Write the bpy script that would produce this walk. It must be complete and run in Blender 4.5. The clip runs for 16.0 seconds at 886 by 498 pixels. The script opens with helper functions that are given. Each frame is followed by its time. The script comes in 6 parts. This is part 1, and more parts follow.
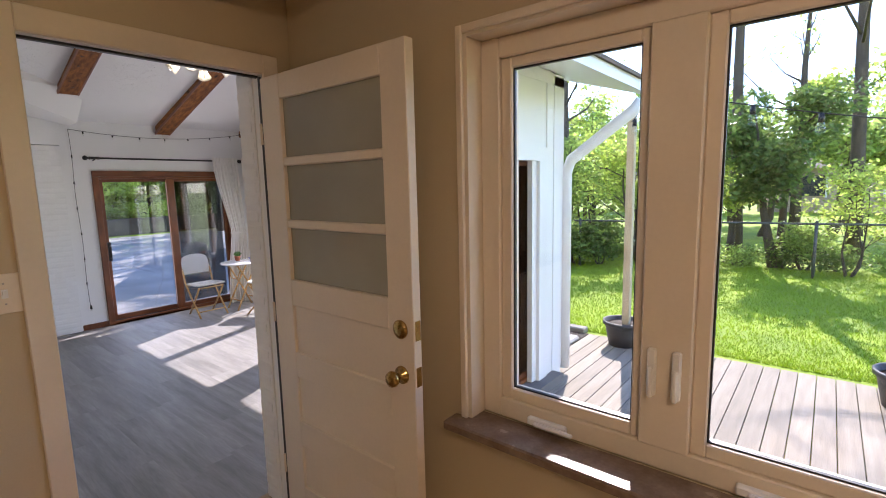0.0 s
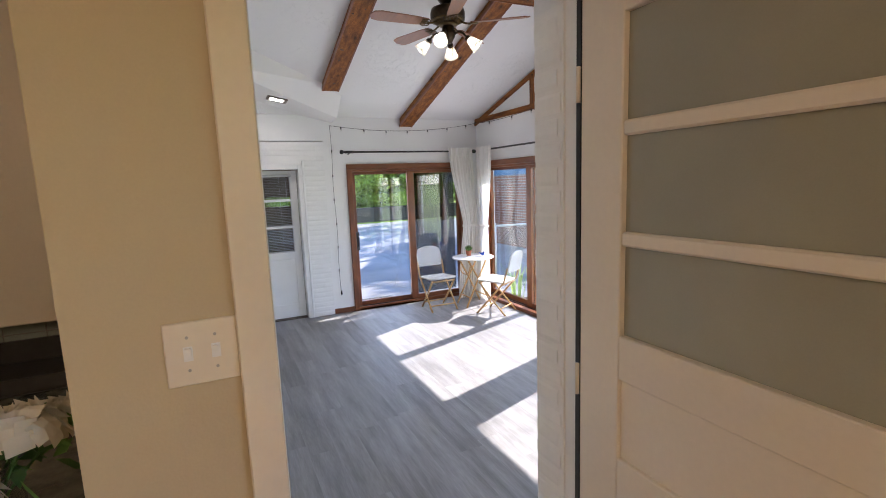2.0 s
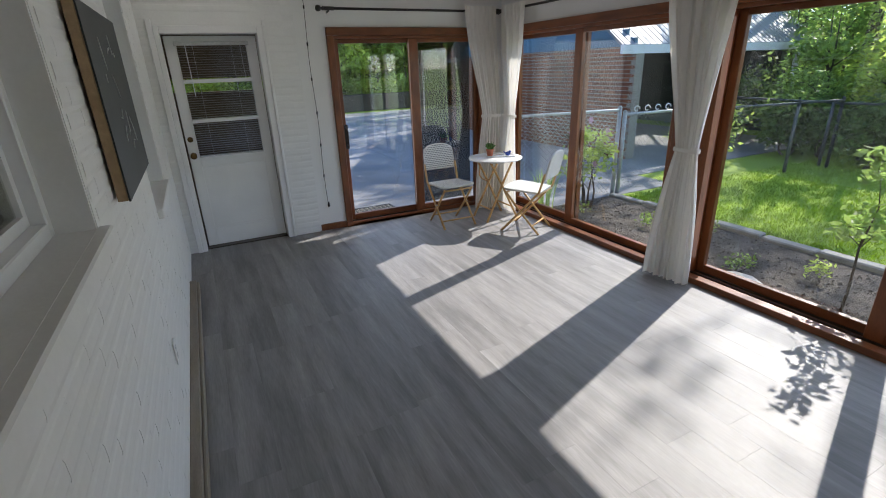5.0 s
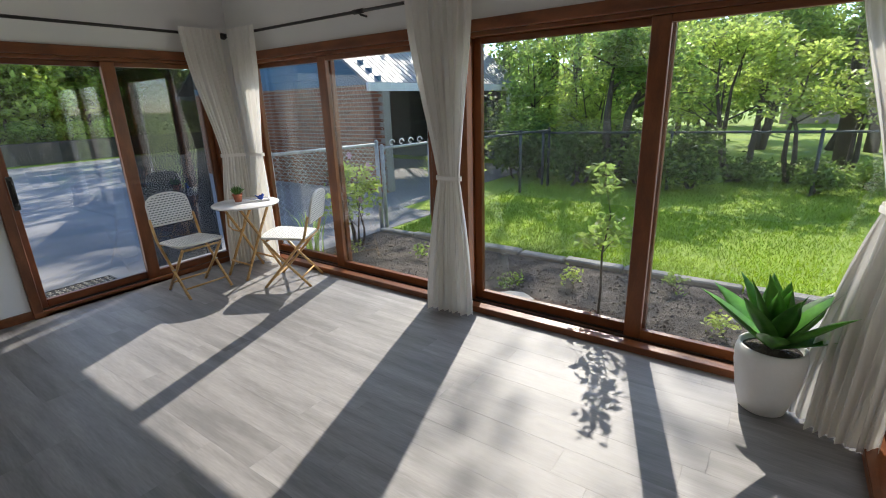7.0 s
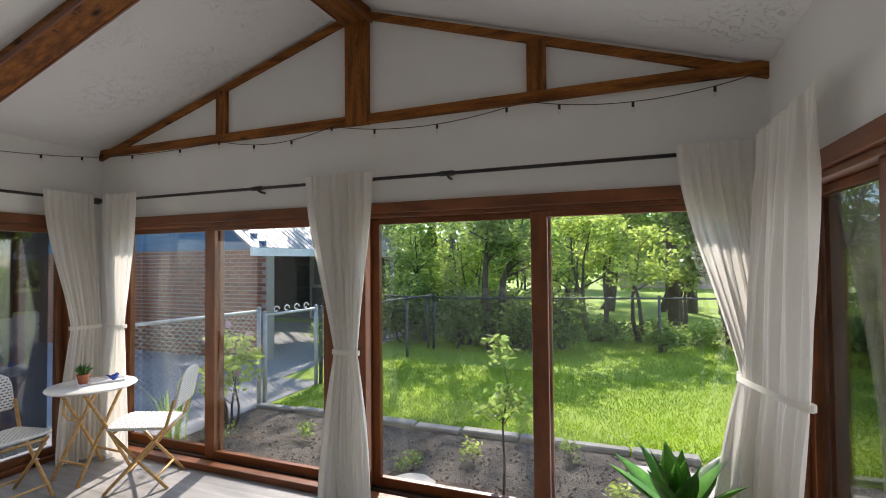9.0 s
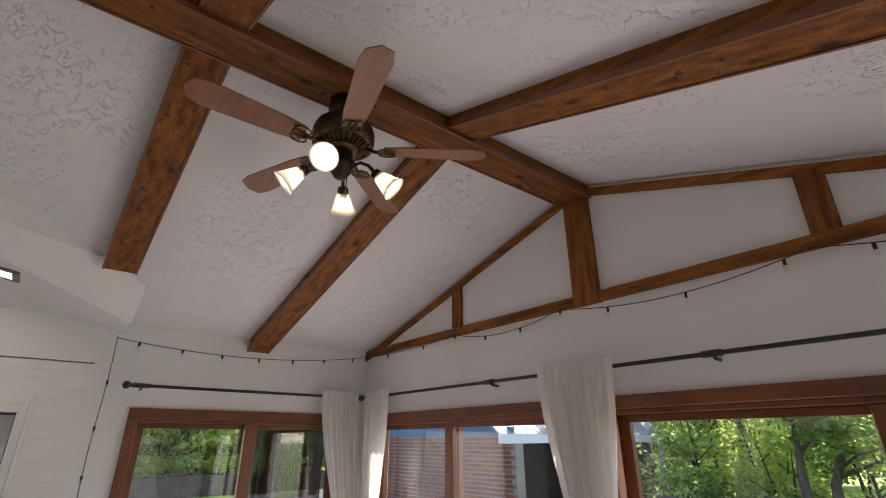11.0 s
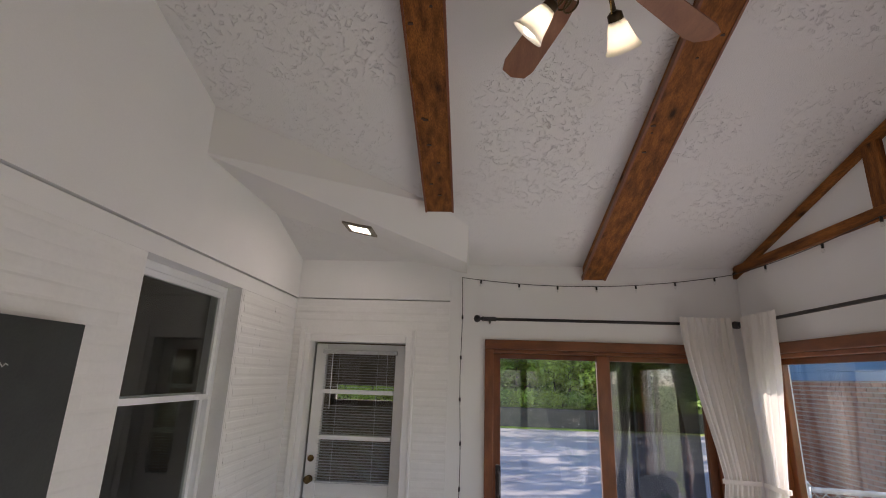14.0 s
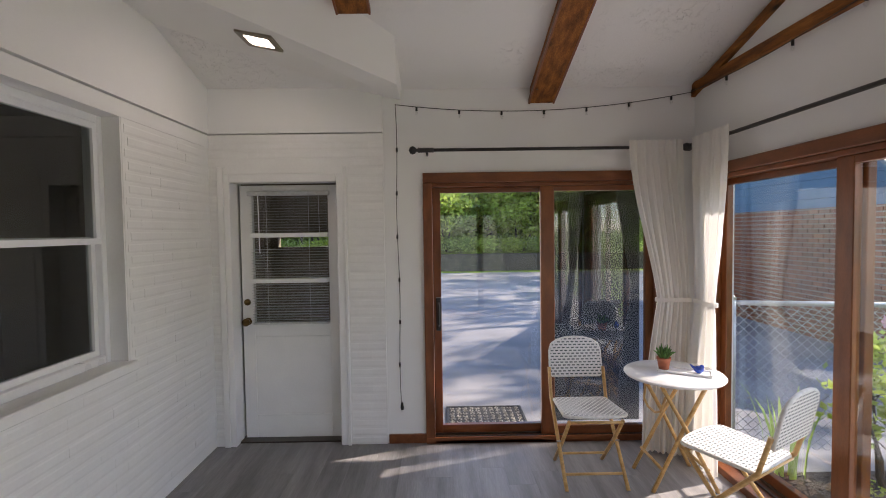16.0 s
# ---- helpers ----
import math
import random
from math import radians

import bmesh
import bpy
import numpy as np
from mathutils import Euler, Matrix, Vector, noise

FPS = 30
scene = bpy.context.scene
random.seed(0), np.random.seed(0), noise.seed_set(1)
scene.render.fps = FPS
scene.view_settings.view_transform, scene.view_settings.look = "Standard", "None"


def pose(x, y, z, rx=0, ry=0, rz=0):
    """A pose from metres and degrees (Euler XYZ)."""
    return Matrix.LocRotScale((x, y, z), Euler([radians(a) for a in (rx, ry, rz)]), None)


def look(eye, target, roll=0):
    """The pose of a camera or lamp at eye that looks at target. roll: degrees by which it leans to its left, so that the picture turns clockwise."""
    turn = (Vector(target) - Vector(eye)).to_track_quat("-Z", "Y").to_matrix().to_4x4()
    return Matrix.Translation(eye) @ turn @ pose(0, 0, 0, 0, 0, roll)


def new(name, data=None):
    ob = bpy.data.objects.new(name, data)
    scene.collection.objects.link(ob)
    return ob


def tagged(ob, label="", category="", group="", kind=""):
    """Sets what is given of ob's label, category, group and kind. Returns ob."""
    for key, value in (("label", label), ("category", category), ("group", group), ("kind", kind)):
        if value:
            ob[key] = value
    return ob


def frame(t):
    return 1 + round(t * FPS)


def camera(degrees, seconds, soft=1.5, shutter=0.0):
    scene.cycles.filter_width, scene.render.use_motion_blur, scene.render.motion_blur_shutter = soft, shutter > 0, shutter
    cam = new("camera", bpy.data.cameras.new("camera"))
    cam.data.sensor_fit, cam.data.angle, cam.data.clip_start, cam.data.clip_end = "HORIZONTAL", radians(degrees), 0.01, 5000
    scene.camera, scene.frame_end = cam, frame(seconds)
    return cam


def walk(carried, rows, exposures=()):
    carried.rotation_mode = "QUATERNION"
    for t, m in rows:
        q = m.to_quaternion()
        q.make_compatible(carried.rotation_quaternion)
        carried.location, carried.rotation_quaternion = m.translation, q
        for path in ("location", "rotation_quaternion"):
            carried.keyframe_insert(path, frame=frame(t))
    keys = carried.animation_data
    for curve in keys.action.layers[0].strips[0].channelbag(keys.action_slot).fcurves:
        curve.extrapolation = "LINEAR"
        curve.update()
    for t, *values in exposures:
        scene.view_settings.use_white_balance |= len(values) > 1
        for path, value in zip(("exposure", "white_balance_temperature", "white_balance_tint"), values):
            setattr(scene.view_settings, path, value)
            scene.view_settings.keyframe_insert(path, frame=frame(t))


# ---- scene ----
cam = camera(86.4, 16.0, soft=1.0)
PATH = [
    (0, (0.232, 0.313, 1.812), (-1.025, 1.845, 1.543), -1.3),
    (0.5, (0.01, 0.346, 1.813), (-1.478, 1.655, 1.544), -1.4),
    (1, (-0.2, 0.441, 1.796), (-1.856, 1.527, 1.521), -1.5),
    (1.5, (-0.434, 0.536, 1.806), (-2.192, 1.45, 1.537), -1.9),
    (2, (-0.732, 0.582, 1.815), (-2.52, 1.43, 1.532), -2.1),
    (2.5, (-0.986, 0.665, 1.796), (-2.795, 1.463, 1.496), -2.4),
    (3, (-1.247, 0.774, 1.802), (-3.06, 1.547, 1.464), -2.3),
    (3.5, (-1.534, 0.84, 1.756), (-3.335, 1.582, 1.304), -2.2),
    (3.7, (-1.634, 0.854, 1.742), (-3.428, 1.565, 1.216), -2.3),
    (5.8, (-2.295, 1.099, 1.626), (-3.87, 2.046, 0.836), -1.8),
    (6, (-2.313, 1.149, 1.597), (-3.848, 2.182, 0.839), -2.0),
    (6.5, (-2.443, 1.275, 1.532), (-3.809, 2.571, 0.859), -2.5),
    (7, (-2.558, 1.365, 1.584), (-3.676, 2.912, 0.986), -1.9),
    (7.5, (-2.604, 1.364, 1.63), (-3.482, 3.089, 1.124), -1.4),
    (8, (-2.628, 1.353, 1.631), (-3.332, 3.19, 1.268), -0.9),
    (8.2, (-2.646, 1.329, 1.626), (-3.297, 3.198, 1.337), -0.8),
    (10.3, (-2.726, 1.521, 1.834), (-3.87, 3.058, 2.407), -0.9),
    (10.5, (-2.724, 1.582, 1.845), (-3.969, 3.016, 2.472), -0.5),
    (11, (-2.793, 1.68, 1.859), (-4.222, 2.861, 2.61), -0.2),
    (11.5, (-2.88, 1.754, 1.867), (-4.443, 2.662, 2.723), 0.6),
    (12, (-2.916, 1.888, 1.879), (-4.592, 2.504, 2.782), 2.2),
    (12.5, (-2.933, 1.999, 1.877), (-4.681, 2.357, 2.781), 3.2),
    (13, (-2.978, 2.058, 1.853), (-4.781, 2.21, 2.705), 3.4),
    (13.5, (-3.127, 2.087, 1.84), (-4.997, 2.074, 2.548), 3.0),
    (14, (-3.316, 2.14, 1.792), (-5.243, 2.017, 2.313), 1.9),
    (14.5, (-3.489, 2.24, 1.734), (-5.456, 2.059, 2.049), 1.1),
    (15, (-3.601, 2.343, 1.688), (-5.59, 2.178, 1.814), 0.2),
    (15.5, (-3.663, 2.38, 1.639), (-5.662, 2.304, 1.638), -0.4),
    (16, (-3.682, 2.382, 1.657), (-5.68, 2.397, 1.58), -0.8),
]
EXPOSURES = [(0.0, 3.17, 6450, 22), (1.5, 3.68, 6200, 17), (2.5, 3.5, 6250, 18), (3.5, 2.97, 6150, 16), (6.0, 2.45, 6600, 10), (7.0, 2.38, 6700, 10), (8.0, 2.46, 6800, 10), (10.5, 2.92, 7000, 21), (12.5, 2.82, 7100, 23), (14.5, 2.78, 7050, 22), (16.0, 2.78, 7100, 20)]
walk(cam, [(t, look(eye, target, roll)) for t, eye, target, roll in PATH], EXPOSURES)

# ---- light ----
TO_SUN = Vector((-0.337, 1.0, 0.85)).normalized()
world = bpy.data.worlds.new("sky")
scene.world = world
world.use_nodes = True
wn = world.node_tree
sky = wn.nodes.new("ShaderNodeTexSky")
sky.sky_type = "NISHITA"
sky.sun_disc = False
sky.sun_elevation = math.asin(TO_SUN.z)
sky.sun_rotation = math.atan2(TO_SUN.x, TO_SUN.y)
sky.air_density, sky.dust_density, sky.ozone_density, sky.altitude = 1.0, 0.0, 2.0, 2000.0
back = wn.nodes["Background"]
back.inputs["Strength"].default_value = 0.085
wn.links.new(sky.outputs["Color"], back.inputs["Color"])
sun_data = bpy.data.lights.new("sun", "SUN")
sun_data.energy, sun_data.angle, sun_data.color = 1.3, radians(0.6), (1.0, 0.95, 0.87)
sun_lamp = new("sun", sun_data)
sun_lamp.matrix_world = look(TO_SUN * 40, (0, 0, 0))


def window_fill(eye, target, width, height, energy):
    """An area lamp added in a glazed opening to stand in for the sky's light."""
    d = bpy.data.lights.new("sky_fill", "AREA")
    d.shape, d.size, d.size_y, d.energy, d.color = "RECTANGLE", width, height, energy, (0.97, 0.98, 1.0)
    new("sky_fill", d).matrix_world = look(eye, target)


window_fill((-4.6, 4.4, 1.05), (-4.6, 0, 1.05), 4.6, 1.8, 4.0)
window_fill((-7.38, 2.95, 1.05), (0, 2.95, 1.05), 1.7, 1.8, 1.3)
window_fill((-1.88, 3.2, 1.05), (-7, 3.2, 1.05), 1.7, 1.8, 0.8)


# ---- materials ----
def nodes_of(name):
    m = bpy.data.materials.new(name)
    m.use_nodes = True
    nt = m.node_tree
    return m, nt, nt.nodes["Principled BSDF"]


def rgba(c, k=1.0):
    return (c[0] * k, c[1] * k, c[2] * k, 1.0)


def surface(name, c1, c2, rough=0.6, scale=6.0, stretch=(1, 1, 1), fine=60.0, bump=0.1, metal=0.0, vary=0.0, spec=0.5, island=False, thin=0.0, rvar=0.08, depth=0.01, tone=0.13, knots=0.0):
    """A painted, wooden, stone or cloth surface: broad patches between two colours, fine grain in tone and relief."""
    m, nt, p = nodes_of(name)
    N, L = nt.nodes, nt.links
    tc = N.new("ShaderNodeTexCoord")
    mp = N.new("ShaderNodeMapping")
    mp.inputs["Scale"].default_value = stretch
    info = N.new("ShaderNodeObjectInfo")
    mul = N.new("ShaderNodeMath")
    mul.operation, mul.inputs[1].default_value = "MULTIPLY", 37.0
    L.new(info.outputs["Random"], mul.inputs[0])
    L.new(tc.outputs["Object"], mp.inputs["Vector"])
    L.new(mul.outputs[0], mp.inputs["Location"])
    broad = N.new("ShaderNodeTexNoise")
    broad.inputs["Scale"].default_value, broad.inputs["Detail"].default_value = scale, 5.0
    grain = N.new("ShaderNodeTexNoise")
    grain.inputs["Scale"].default_value, grain.inputs["Detail"].default_value = fine, 4.0
    L.new(mp.outputs[0], broad.inputs["Vector"])
    L.new(mp.outputs[0], grain.inputs["Vector"])
    ramp = N.new("ShaderNodeValToRGB")
    ramp.color_ramp.elements[0].position, ramp.color_ramp.elements[1].position = 0.32, 0.68
    ramp.color_ramp.elements[0].color, ramp.color_ramp.elements[1].color = rgba(c1), rgba(c2)
    L.new(broad.outputs["Fac"], ramp.inputs[0])
    fleck = N.new("ShaderNodeMapRange")
    fleck.inputs["From Min"].default_value, fleck.inputs["From Max"].default_value = 0.25, 0.75
    fleck.inputs["To Min"].default_value, fleck.inputs["To Max"].default_value = 1 - tone, 1 + tone
    L.new(grain.outputs["Fac"], fleck.inputs["Value"])
    value = fleck.outputs[0]
    if vary or island:
        rnd = info.outputs["Random"]
        if island:
            rnd = N.new("ShaderNodeNewGeometry").outputs["Random Per Island"]
        vr = N.new("ShaderNodeMapRange")
        vr.inputs["To Min"].default_value, vr.inputs["To Max"].default_value = 1 - vary, 1 + vary
        L.new(rnd, vr.inputs["Value"])
        vm = N.new("ShaderNodeMath")
        vm.operation = "MULTIPLY"
        L.new(value, vm.inputs[0])
        L.new(vr.outputs[0], vm.inputs[1])
        value = vm.outputs[0]
    if knots:
        km = N.new("ShaderNodeMapping")
        km.inputs["Scale"].default_value = [min(k, 2.4) for k in stretch]
        L.new(tc.outputs["Object"], km.inputs["Vector"])
        kv = N.new("ShaderNodeTexVoronoi")
        kv.inputs["Scale"].default_value = 3.1
        L.new(km.outputs[0], kv.inputs["Vector"])
        kr = N.new("ShaderNodeMapRange")
        kr.inputs["From Min"].default_value, kr.inputs["From Max"].default_value = 0.06, 0.2
        kr.inputs["To Min"].default_value = 1 - knots
        L.new(kv.outputs["Distance"], kr.inputs["Value"])
        ko = N.new("ShaderNodeMath")
        ko.operation = "MULTIPLY"
        L.new(value, ko.inputs[0])
        L.new(kr.outputs[0], ko.inputs[1])
        value = ko.outputs[0]
    mix = N.new("ShaderNodeVectorMath")
    mix.operation = "SCALE"
    L.new(ramp.outputs["Color"], mix.inputs[0])
    L.new(value, mix.inputs["Scale"])
    L.new(mix.outputs[0], p.inputs["Base Color"])
    rr = N.new("ShaderNodeMapRange")
    rr.inputs["To Min"].default_value, rr.inputs["To Max"].default_value = max(rough - rvar, 0.02), min(rough + rvar, 1)
    L.new(broad.outputs["Fac"], rr.inputs["Value"])
    L.new(rr.outputs[0], p.inputs["Roughness"])
    p.inputs["Metallic"].default_value = metal
    p.inputs["Specular IOR Level"].default_value = spec
    if bump:
        b = N.new("ShaderNodeBump")
        b.inputs["Strength"].default_value, b.inputs["Distance"].default_value = bump, depth
        L.new(grain.outputs["Fac"], b.inputs["Height"])
        L.new(b.outputs[0], p.inputs["Normal"])
    if thin:
        tr = N.new("ShaderNodeBsdfTranslucent")
        L.new(mix.outputs[0], tr.inputs["Color"])
        ms = N.new("ShaderNodeMixShader")
        ms.inputs[0].default_value = thin
        L.new(p.outputs[0], ms.inputs[1])
        L.new(tr.outputs[0], ms.inputs[2])
        L.new(ms.outputs[0], N["Material Output"].inputs["Surface"])
    return m


def glass(name, tint=(0.975, 0.985, 0.98), gloss=1.0):
    """Window glass: clear, with a mirror image that grows towards a flat angle."""
    m, nt, p = nodes_of(name)
    N, L = nt.nodes, nt.links
    N.remove(p)
    t = N.new("ShaderNodeBsdfTransparent")
    t.inputs[0].default_value = rgba(tint)
    g = N.new("ShaderNodeBsdfGlossy")
    g.inputs["Roughness"].default_value = 0.0
    f = N.new("ShaderNodeLayerWeight")
    f.inputs["Blend"].default_value = 0.5
    w = N.new("ShaderNodeMath")
    w.operation, w.inputs[1].default_value = "POWER", 5.0
    L.new(f.outputs["Facing"], w.inputs[0])
    k = N.new("ShaderNodeMath")
    k.operation, k.inputs[1].default_value, k.inputs[2].default_value = "MULTIPLY_ADD", 0.94 * gloss, 0.06 * gloss
    L.new(w.outputs[0], k.inputs[0])
    ms = N.new("ShaderNodeMixShader")
    L.new(k.outputs[0], ms.inputs[0])
    L.new(t.outputs[0], ms.inputs[1])
    L.new(g.outputs[0], ms.inputs[2])
    L.new(ms.outputs[0], N["Material Output"].inputs["Surface"])
    return m


def glow(name, color, strength):
    m, nt, p = nodes_of(name)
    p.inputs["Base Color"].default_value = rgba(color)
    p.inputs["Emission Color"].default_value = rgba(color)
    p.inputs["Emission Strength"].default_value = strength
    return m


def plaster(name, c, lumps, strength):
    """Stomped ceiling texture: scattered raised crow's-foot flecks on white."""
    m, nt, p = nodes_of(name)
    N, L = nt.nodes, nt.links
    tc = N.new("ShaderNodeTexCoord")
    a = N.new("ShaderNodeTexNoise")
    a.inputs["Scale"].default_value, a.inputs["Detail"].default_value, a.inputs["Distortion"].default_value = lumps, 5.0, 1.2
    b = N.new("ShaderNodeTexNoise")
    b.inputs["Scale"].default_value, b.inputs["Detail"].default_value = 1.7, 3.0
    fine = N.new("ShaderNodeTexNoise")
    fine.inputs["Scale"].default_value = lumps * 6
    for n in (a, b, fine):
        L.new(tc.outputs["Object"], n.inputs["Vector"])
    r = N.new("ShaderNodeMapRange")
    r.inputs["From Min"].default_value, r.inputs["From Max"].default_value = 0.585, 0.64
    L.new(a.outputs["Fac"], r.inputs["Value"])
    q = N.new("ShaderNodeMapRange")
    q.inputs["From Min"].default_value, q.inputs["From Max"].default_value = 0.44, 0.66
    L.new(b.outputs["Fac"], q.inputs["Value"])
    k = N.new("ShaderNodeMath")
    k.operation = "MULTIPLY"
    L.new(r.outputs[0], k.inputs[0])
    L.new(q.outputs[0], k.inputs[1])
    s = N.new("ShaderNodeMath")
    s.operation, s.inputs[2].default_value = "MULTIPLY_ADD", 0.0
    s.inputs[1].default_value = 0.15
    L.new(fine.outputs["Fac"], s.inputs[0])
    h = N.new("ShaderNodeMath")
    L.new(k.outputs[0], h.inputs[0])
    L.new(s.outputs[0], h.inputs[1])
    bp = N.new("ShaderNodeBump")
    bp.inputs["Strength"].default_value, bp.inputs["Distance"].default_value = strength, 0.02
    L.new(h.outputs[0], bp.inputs["Height"])
    L.new(bp.outputs[0], p.inputs["Normal"])
    ramp = N.new("ShaderNodeValToRGB")
    ramp.color_ramp.elements[0].color, ramp.color_ramp.elements[1].color = rgba(c, 0.97), rgba(c, 1.03)
    L.new(b.outputs["Fac"], ramp.inputs[0])
    L.new(ramp.outputs["Color"], p.inputs["Base Color"])
    p.inputs["Roughness"].default_value = 0.9
    return m


def weave(name, dark, light, cells):
    """Woven plastic cane: staggered rows of dark flecks between light strands."""
    m, nt, p = nodes_of(name)
    N, L = nt.nodes, nt.links
    tc = N.new("ShaderNodeTexCoord")
    br = N.new("ShaderNodeTexBrick")
    br.inputs["Color1"].default_value, br.inputs["Color2"].default_value = rgba(dark), rgba(dark, 1.6)
    br.inputs["Mortar"].default_value = rgba(light)
    br.inputs["Scale"].default_value = cells
    br.inputs["Mortar Size"].default_value = 0.19
    br.inputs["Brick Width"].default_value, br.inputs["Row Height"].default_value = 1.0, 0.62
    L.new(tc.outputs["UV"], br.inputs["Vector"])
    L.new(br.outputs["Color"], p.inputs["Base Color"])
    bp = N.new("ShaderNodeBump")
    bp.inputs["Strength"].default_value, bp.inputs["Distance"].default_value = 0.5, 0.003
    L.new(br.outputs["Fac"], bp.inputs["Height"])
    L.new(bp.outputs[0], p.inputs["Normal"])
    p.inputs["Roughness"].default_value = 0.45
    return m


W_PAINT = surface("white_paint", (0.79, 0.79, 0.78), (0.83, 0.83, 0.82), 0.55, 1.5, fine=220, bump=0.05, tone=0.02)
W_TRIM = surface("white_trim", (0.78, 0.78, 0.77), (0.84, 0.84, 0.83), 0.35, 3, fine=90, bump=0.03, tone=0.02)
W_BRICK = surface("painted_brick", (0.78, 0.78, 0.765), (0.82, 0.82, 0.805), 0.5, 5, fine=50, bump=0.14, vary=0.012, depth=0.004, tone=0.02)
W_MORTAR = surface("painted_mortar", (0.78, 0.78, 0.765), (0.82, 0.82, 0.805), 0.6, 5, fine=60, bump=0.16, depth=0.004, tone=0.02)
W_VINYL = surface("white_vinyl", (0.8, 0.81, 0.83), (0.85, 0.86, 0.87), 0.3, 3, bump=0, tone=0.02)
CEIL = plaster("stomped_ceiling", (0.8, 0.79, 0.78), 33, 0.75)
SMOOTH = plaster("smooth_ceiling", (0.8, 0.79, 0.77), 60, 0.08)
BEAM_X = surface("stained_beam_x", (0.115, 0.036, 0.008), (0.31, 0.115, 0.026), 0.6, 3, (1, 9, 9), 26, 0.25, vary=0.12, tone=0.45, knots=0.85, spec=0.22)
BEAM_Y = surface("stained_beam_y", (0.115, 0.036, 0.008), (0.31, 0.115, 0.026), 0.6, 3, (9, 1, 9), 26, 0.25, vary=0.12, tone=0.45, knots=0.85, spec=0.22)
BEAM_Z = surface("stained_beam_z", (0.115, 0.036, 0.008), (0.31, 0.115, 0.026), 0.6, 3, (9, 9, 1), 26, 0.25, vary=0.12, tone=0.45, knots=0.85, spec=0.22)
LIP = surface("beam_lip", (0.16, 0.05, 0.02), (0.24, 0.08, 0.03), 0.4, 4, (3, 3, 3), 40, 0.1)
KNOT = surface("dark_knot", (0.03, 0.012, 0.006), (0.08, 0.03, 0.012), 0.6, 30)
DOORWOOD = surface("slider_wood", (0.13, 0.038, 0.011), (0.24, 0.076, 0.023), 0.34, 3, (4, 4, 1.2), 45, 0.08, vary=0.1)
DOORWOOD_H = surface("slider_wood_across", (0.13, 0.038, 0.011), (0.24, 0.076, 0.023), 0.34, 3, (1.2, 4, 4), 45, 0.08, vary=0.1)
TRACK = surface("dark_track", (0.03, 0.022, 0.018), (0.06, 0.045, 0.035), 0.4, 8)
PLANK = surface("grey_vinyl_plank", (0.17, 0.165, 0.165), (0.285, 0.275, 0.275), 0.56, 1.5, (1.0, 9, 9), 14, 0.03, vary=0.1, rvar=0.1)
SUBFLOOR = surface("plank_joint", (0.15, 0.145, 0.14), (0.18, 0.175, 0.17), 0.8)
BASE = surface("greige_base", (0.2, 0.17, 0.13), (0.28, 0.24, 0.19), 0.5, 3, (1, 6, 6))
CLOTH = surface("sheer_curtain", (0.82, 0.8, 0.75), (0.87, 0.85, 0.81), 0.85, 3, (1, 1, 0.2), 160, 0.15, thin=0.33, tone=0.02)
GLASS = glass("window_glass")
SCREEN = glass("insect_screen_tint", (0.36, 0.37, 0.37), 0.0)
OLDBRASS = surface("old_brass", (0.07, 0.045, 0.018), (0.17, 0.11, 0.042), 0.35, 20, metal=0.9)
DIMGLASS = glass("grey_glass", (0.75, 0.78, 0.76))
BLACK = surface("black_iron", (0.012, 0.011, 0.01), (0.03, 0.028, 0.026), 0.4, 12)
WIRE = surface("black_wire", (0.01, 0.01, 0.01), (0.02, 0.02, 0.02), 0.5, 12)
BRASS = surface("aged_brass", (0.38, 0.24, 0.08), (0.55, 0.38, 0.14), 0.22, 18, metal=1.0, bump=0.03)
BRONZE = surface("antique_bronze", (0.035, 0.026, 0.016), (0.08, 0.056, 0.03), 0.38, 20, metal=0.8)
STEEL = surface("dull_steel", (0.35, 0.34, 0.32), (0.5, 0.49, 0.47), 0.35, 20, metal=1.0)
BLADE = surface("fan_blade", (0.22, 0.09, 0.045), (0.31, 0.135, 0.07), 0.38, 3, (1, 8, 8), 40, 0.05)
SHADE = surface("cream_glass_shade", (0.82, 0.79, 0.7), (0.88, 0.86, 0.79), 0.35, 6, thin=0.5, tone=0.02)
BULB = glow("lit_bulb", (1.0, 0.95, 0.88), 1.5)
PANEL = glow("lit_panel", (1.0, 0.95, 0.88), 4.5)
CANE = weave("woven_cane", (0.06, 0.075, 0.08), (0.74, 0.74, 0.72), 30)
CANE_EDGE = surface("cane_edge", (0.66, 0.66, 0.63), (0.76, 0.76, 0.73), 0.5, 30)
BAMBOO = surface("bamboo_metal", (0.5, 0.29, 0.1), (0.66, 0.42, 0.18), 0.35, 14, (1, 1, 3), 60, 0.06)
TABLE = surface("white_enamel", (0.78, 0.78, 0.78), (0.83, 0.83, 0.83), 0.25, 3, bump=0, tone=0.02)
POT = surface("white_ceramic", (0.74, 0.72, 0.69), (0.8, 0.78, 0.75), 0.4, 4, bump=0.05, tone=0.02)
AGAVE = surface("agave_leaf", (0.04, 0.17, 0.028), (0.16, 0.44, 0.06), 0.33, 5, (1, 1, 1), 50, 0.08, vary=0.3, thin=0.3)
TERRA = surface("terracotta", (0.4, 0.12, 0.06), (0.5, 0.17, 0.09), 0.7, 10)
BLUE = surface("cobalt_ceramic", (0.02, 0.05, 0.3), (0.04, 0.1, 0.45), 0.2, 10)
HERB = surface("small_leaves", (0.06, 0.16, 0.03), (0.14, 0.3, 0.07), 0.5, 20, thin=0.3, island=True, vary=0.3)
